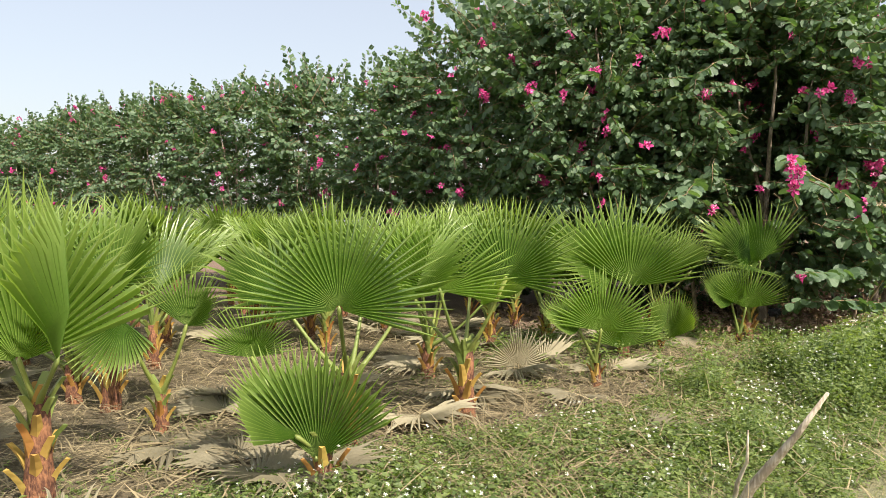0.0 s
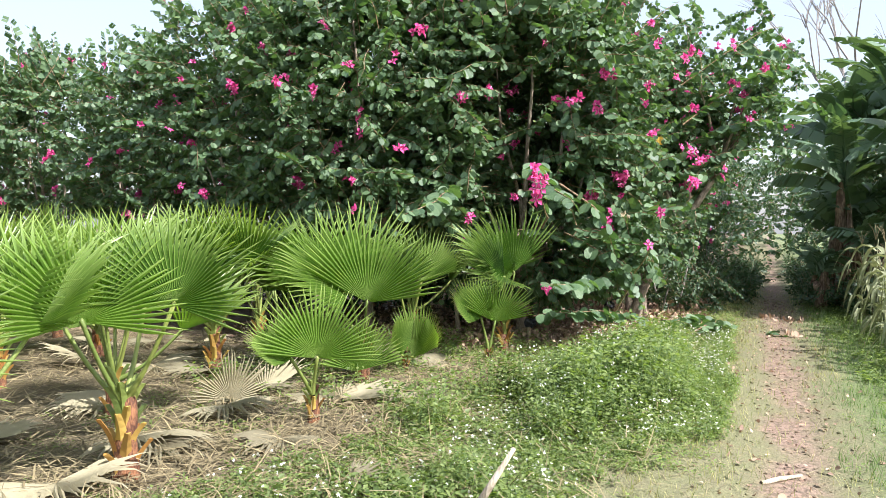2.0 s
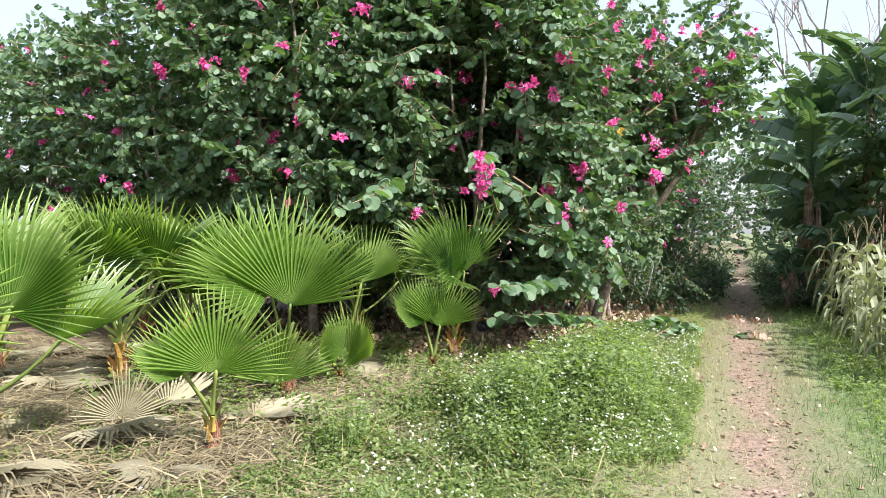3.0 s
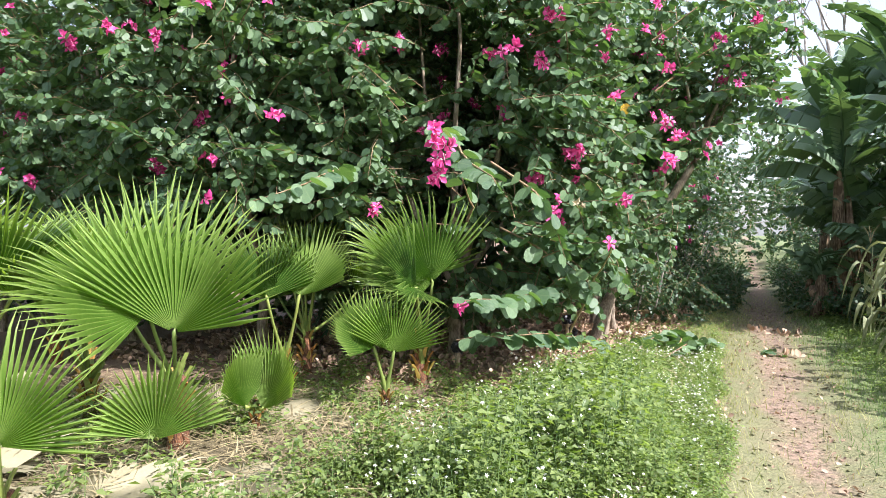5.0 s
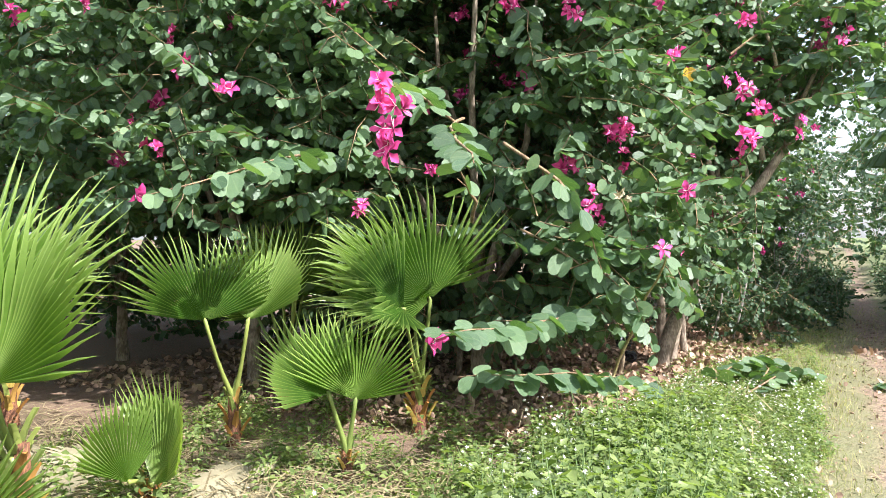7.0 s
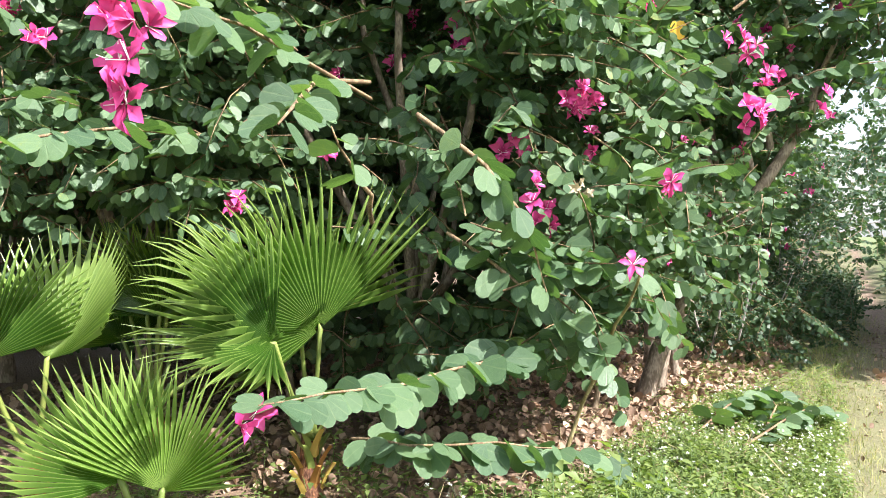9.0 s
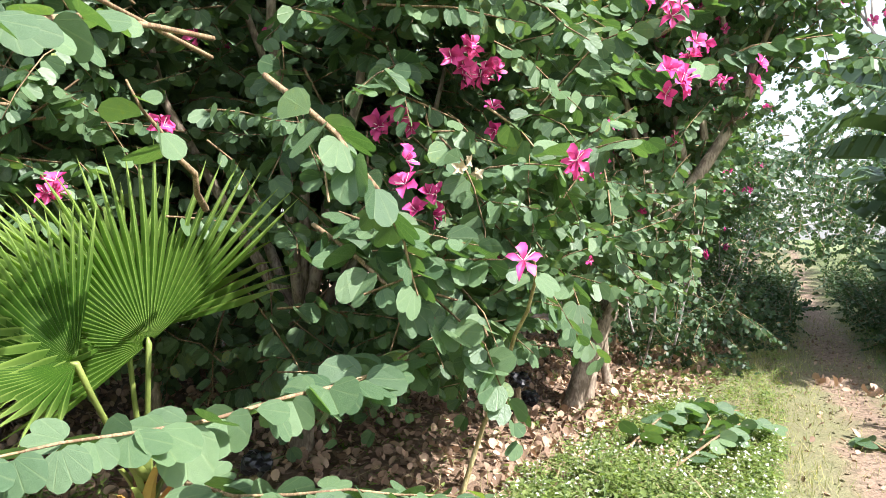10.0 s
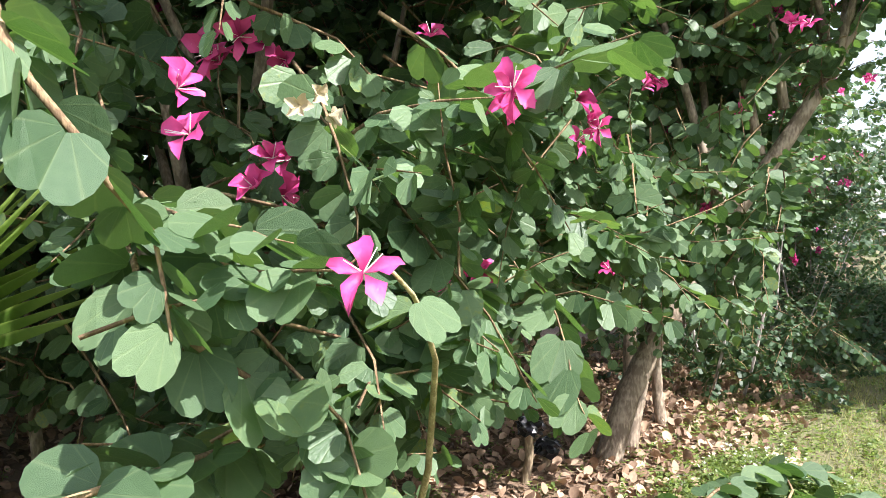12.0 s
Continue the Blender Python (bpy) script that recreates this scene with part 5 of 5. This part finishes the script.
# ---- maize ----
def maize(rng):
    plant = thing("maize_plant", Matrix.Identity(4), "drying maize plant with pale drooping leaves", "maize", "maize plants")
    h = rng.uniform(1.2, 1.55)
    v, f = tube(bend((0, 0, -0.05), (rng.uniform(-0.08, 0.08), rng.uniform(-0.08, 0.08), h), 0, 5, 0.01, rng), [0.016, 0.014, 0.012, 0.009, 0.004], 6)
    part("stalk", smooth(soup("stalk", [(v, f, 0)], [M_CORN])), plant)
    for i in range(10):
        z, t = h * (0.15 + 0.8 * i / 10), i * 2.6 + rng.uniform(-0.5, 0.5)
        long, v, f = rng.uniform(0.5, 0.8), [], []
        for j in range(7):
            q = j / 6
            w = 0.032 * (0.6 + q) * (1 - q) * 2 + 0.002
            x, zz = long * (0.15 * q + 0.55 * q - 0.15 * q * q), long * (0.75 * q - 1.25 * q * q)
            tw = rng.uniform(-0.4, 0.4)
            v += [(x, -w, zz + w * 0.5 + tw * w), (x, 0, zz), (x, w, zz + w * 0.5 - tw * w)]
        for j in range(6):
            a = 3 * j
            f += [(a, a + 3, a + 4, a + 1), (a + 1, a + 4, a + 5, a + 2)]
        part("leaf", soup("leaf", [(v, f, 0)], [M_CORN]), plant, "", pose(0, 0, z, 0, 0, math.degrees(t)))
    v, f = [], []
    for i in range(6):
        t = i * 1.05
        tv, tf = tube([(0, 0, h - 0.02), (math.cos(t) * 0.04, math.sin(t) * 0.04, h + 0.12), (math.cos(t) * 0.1, math.sin(t) * 0.1, h + 0.2)], [0.004, 0.003, 0.002], 3)
        f += [tuple(k + len(v) for k in q) for q in tf]
        v += tv
    part("tassel", soup("tassel", [(v, f, 0)], [M_STRAW]), plant, "dry straw-coloured tassel")
    return plant


rng = random.Random(40)
MAIZE = [maize(rng) for _ in range(4)]
spots = [(s + rng.uniform(-0.12, 0.12), d + rng.uniform(-0.12, 0.12)) for d in (-1.6, -2.15, -2.7, -3.25) for s in np.arange(9.8, 15.2, 0.5)]
for i, (s, d) in enumerate(spots):
    m = spot(s, d, rng.uniform(0, 360), rng.uniform(0.85, 1.1))
    if i < 4:
        MAIZE[i].matrix_basis = m
    else:
        copy_thing(MAIZE[i % 4], m)


# ---- bananas ----
def banana_blade(rng, long=1.5, wide=0.26, sag=0.9):
    """A banana leaf, torn into strips along its side veins, arching from the origin along +y."""
    v, f = [], []
    n = 22

    def mid(q):
        return Vector((0, long * (q * 0.95 - 0.25 * sag * q * q), long * (0.5 * q - sag * 0.75 * q * q)))
    for side in (-1, 1):
        down, torn = rng.uniform(0.15, 0.5), 0.0
        for i in range(n):
            rip = rng.random() < 0.4
            if rip:
                down = min(0.8, max(0.05, down + rng.uniform(-0.3, 0.3)))
                torn = rng.uniform(0.01, 0.05)
            a, b = i / n, (i + 1) / n
            p, q = mid(a), mid(b)
            k = len(v)
            for share, c in ((a, p), (b, q)):
                w = wide * (math.sin(math.pi * min(0.99, 0.1 + share * 0.88)) ** 0.6)
                gap = torn if (rip and c is p) else 0.0
                v.append(tuple(c))
                v.append(tuple(c + Vector((side * w * 0.55, 0.05 + gap, 0.04 - 0.15 * down * w))))
                v.append(tuple(c + Vector((side * w * (1 - 0.3 * down), 0.1 + gap * 2, -down * w))))
            f += [(k, k + 3, k + 4, k + 1), (k + 1, k + 4, k + 5, k + 2)]
    tv, tf = tube([mid(i / 6) - Vector((0, 0, 0.012)) for i in range(7)], [0.02, 0.018, 0.015, 0.012, 0.009, 0.006, 0.003], 5)
    f += [tuple(k + len(v) for k in q) for q in tf]
    return soup("leaf", [(v + tv, f, 0)], [M_BANANA])


def banana(s, d, seed, tall=2.2, leaves=9, label="banana plant with torn drooping leaves and a dry brown stem"):
    rng = random.Random(seed)
    plant = thing("banana_plant", spot(s, d), label, "banana plant", "banana plants")
    v, f = tube(bend((0, 0, -0.05), (rng.uniform(-0.15, 0.15), rng.uniform(-0.15, 0.15), tall), 0, 6, 0.02, rng), [0.14, 0.12, 0.11, 0.1, 0.085, 0.05], 9)
    part("stem", smooth(soup("stem", [(v, f, 0)], [M_SHEATH])), plant)
    for i in range(leaves):
        az, el = i * 137.5 + rng.uniform(-25, 25), rng.uniform(25, 82)
        part("leaf", banana_blade(rng, rng.uniform(1.4, 1.9) * (tall / 2.2) ** 0.8, rng.uniform(0.28, 0.38), rng.uniform(0.5, 1.0)), plant, "", pose(0, 0, tall - 0.05 - 0.03 * i, 0, 0, az) @ pose(0, 0, 0, el - 15, 0, 0))
    for i in range(4):
        v, f = tube(bend((0.1, 0, tall * rng.uniform(0.6, 0.9)), (0.2, 0.05, rng.uniform(0.2, 0.6)), 0.05, 5, 0.03, rng), [0.03, 0.05, 0.06, 0.05, 0.01], 4)
        part("dry_sheath", soup("dry_sheath", [(v, f, 0)], [M_SHEATH]), plant, "hanging dry brown leaf", pose(0, 0, 0, 0, 0, i * 95))
    return plant


banana(17.4, -1.5, 301, 2.6, 9)
banana(16.9, -2.7, 302, 2.9, 11)
banana(19.5, -1.8, 303, 3.6, 10)
banana(18.4, -2.6, 304, 4.0, 11)
banana(15.2, -3.3, 305, 3.4, 11)
banana(21.5, -2.0, 306, 3.7, 10)
banana(17.1, -1.1, 307, 0.8, 5, "young banana plant with narrow upright leaves")
banana(16.6, -3.6, 308, 3.4, 11)
banana(20.0, -3.4, 309, 4.1, 10)
banana(12.6, -5.4, 310, 3.2, 10)
for i, (s, d, tall) in enumerate(((16.4, -2.0, 1.3), (18.3, -1.7, 1.7), (16.2, -3.2, 1.9), (19.0, -2.2, 2.0), (20.6, -1.7, 1.7), (15.6, -3.6, 1.7), (22.6, -1.8, 2.2))):
    banana(s, d, 330 + i, tall, 9)


# ---- undergrowth beyond the orchard and along the path's far part ----
def bush(name, seed, count, size, place, label):
    """A thicket: leafy twigs and thin stems in a box of the plan: (s0, s1), (d0, d1), height."""
    rng = random.Random(seed)
    (s0, s1), (d0, d1), h = place
    poses = []
    for _ in range(count):
        s, d = rng.uniform(s0, s1), rng.uniform(d0, d1)
        top = h * (0.7 + 0.5 * noise.noise((s * 0.6, d * 0.6, seed)))
        p = plan(s, d, top * rng.random() ** 0.7)
        poses.append((rng.randrange(8), np.array(turned(p, unit(rng) + Vector((0, 0, 0.3)), (0, 0, 1), size * rng.uniform(0.6, 1.1)))))
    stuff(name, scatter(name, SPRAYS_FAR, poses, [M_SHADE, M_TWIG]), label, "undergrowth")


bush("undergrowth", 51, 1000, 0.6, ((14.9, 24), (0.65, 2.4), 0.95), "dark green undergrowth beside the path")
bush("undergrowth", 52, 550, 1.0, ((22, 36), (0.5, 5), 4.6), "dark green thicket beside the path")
# number 60 is added to hide lit ground, standing in for shade under the crowns
bush("undergrowth", 60, 520, 1.0, ((11.6, 14.0), (4.2, 16), 1.3), "dark leafy filler in place of the shade beneath the orchid trees")
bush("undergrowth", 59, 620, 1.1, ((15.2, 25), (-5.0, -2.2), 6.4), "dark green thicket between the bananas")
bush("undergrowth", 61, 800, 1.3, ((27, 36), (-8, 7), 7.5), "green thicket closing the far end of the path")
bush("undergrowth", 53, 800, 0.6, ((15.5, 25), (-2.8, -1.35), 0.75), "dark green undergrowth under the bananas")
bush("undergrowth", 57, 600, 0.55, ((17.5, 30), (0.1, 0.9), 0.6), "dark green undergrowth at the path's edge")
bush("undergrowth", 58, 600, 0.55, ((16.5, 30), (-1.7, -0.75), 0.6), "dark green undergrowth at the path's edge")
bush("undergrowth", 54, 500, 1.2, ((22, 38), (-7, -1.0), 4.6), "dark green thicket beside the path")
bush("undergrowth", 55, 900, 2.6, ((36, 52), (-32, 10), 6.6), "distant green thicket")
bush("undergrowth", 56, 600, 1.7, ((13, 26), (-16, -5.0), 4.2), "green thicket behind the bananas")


# thin bare stems in the shade of the row
rng = random.Random(61)
for _ in range(46):
    s, d = rng.uniform(15, 24), rng.uniform(1.2, 3.0)
    a = plan(s, d, -0.03)
    b = a + Vector((rng.uniform(-0.5, 0.5), rng.uniform(-0.5, 0.5), rng.uniform(1.0, 2.2)))
    v, f = tube(bend(a, b, 0, 4, 0.04, rng), [0.016, 0.013, 0.009, 0.004], 5)
    tagged(new("sapling", soup("sapling", [(v, f, 0)], [M_GREY])), "thin bare grey sapling stem in the undergrowth", "sapling", "saplings")


def bare_tree(x, y, seed, height):
    """A leafless tree, forked again and again."""
    rng = random.Random(seed)
    tree = thing("bare_tree", Matrix.Translation(on_ground(x, y)), "tall leafless grey tree behind the bananas", "tree")
    v, f = tube(bend((0, 0, -0.1), (0.2, 0, height * 0.4), 0, 5, 0.03, rng), [0.11, 0.1, 0.09, 0.08, 0.07], 8)
    part("trunk", smooth(soup("trunk", [(v, f, 0)], [M_GREY])), tree)

    def grow(a, way, long, r, depth, bits):
        b = a + way * long
        tv, tf = tube(bend(a, b, 0.05 * long, 4, 0.03 * long, rng), [r, r * 0.85, r * 0.72, r * 0.6], 5)
        bits.append((tv, tf, 0))
        if depth:
            for _ in range(3):
                grow(a.lerp(b, rng.uniform(0.6, 1)), (way + unit(rng) * 0.55 + Vector((0, 0, 0.1))).normalized(), long * rng.uniform(0.55, 0.8), r * 0.58, depth - 1, bits)
    for i in range(5):
        bits = []
        t = i * 1.26
        grow(Vector((0.18, 0, height * rng.uniform(0.32, 0.4))), Vector((math.cos(t) * 0.5, math.sin(t) * 0.5, 1)).normalized(), height * 0.28, 0.045, 3, bits)
        part("limb", soup("limb", bits, [M_GREY]), tree)


bare_tree(17.4, 18.2, 71, 10.5)
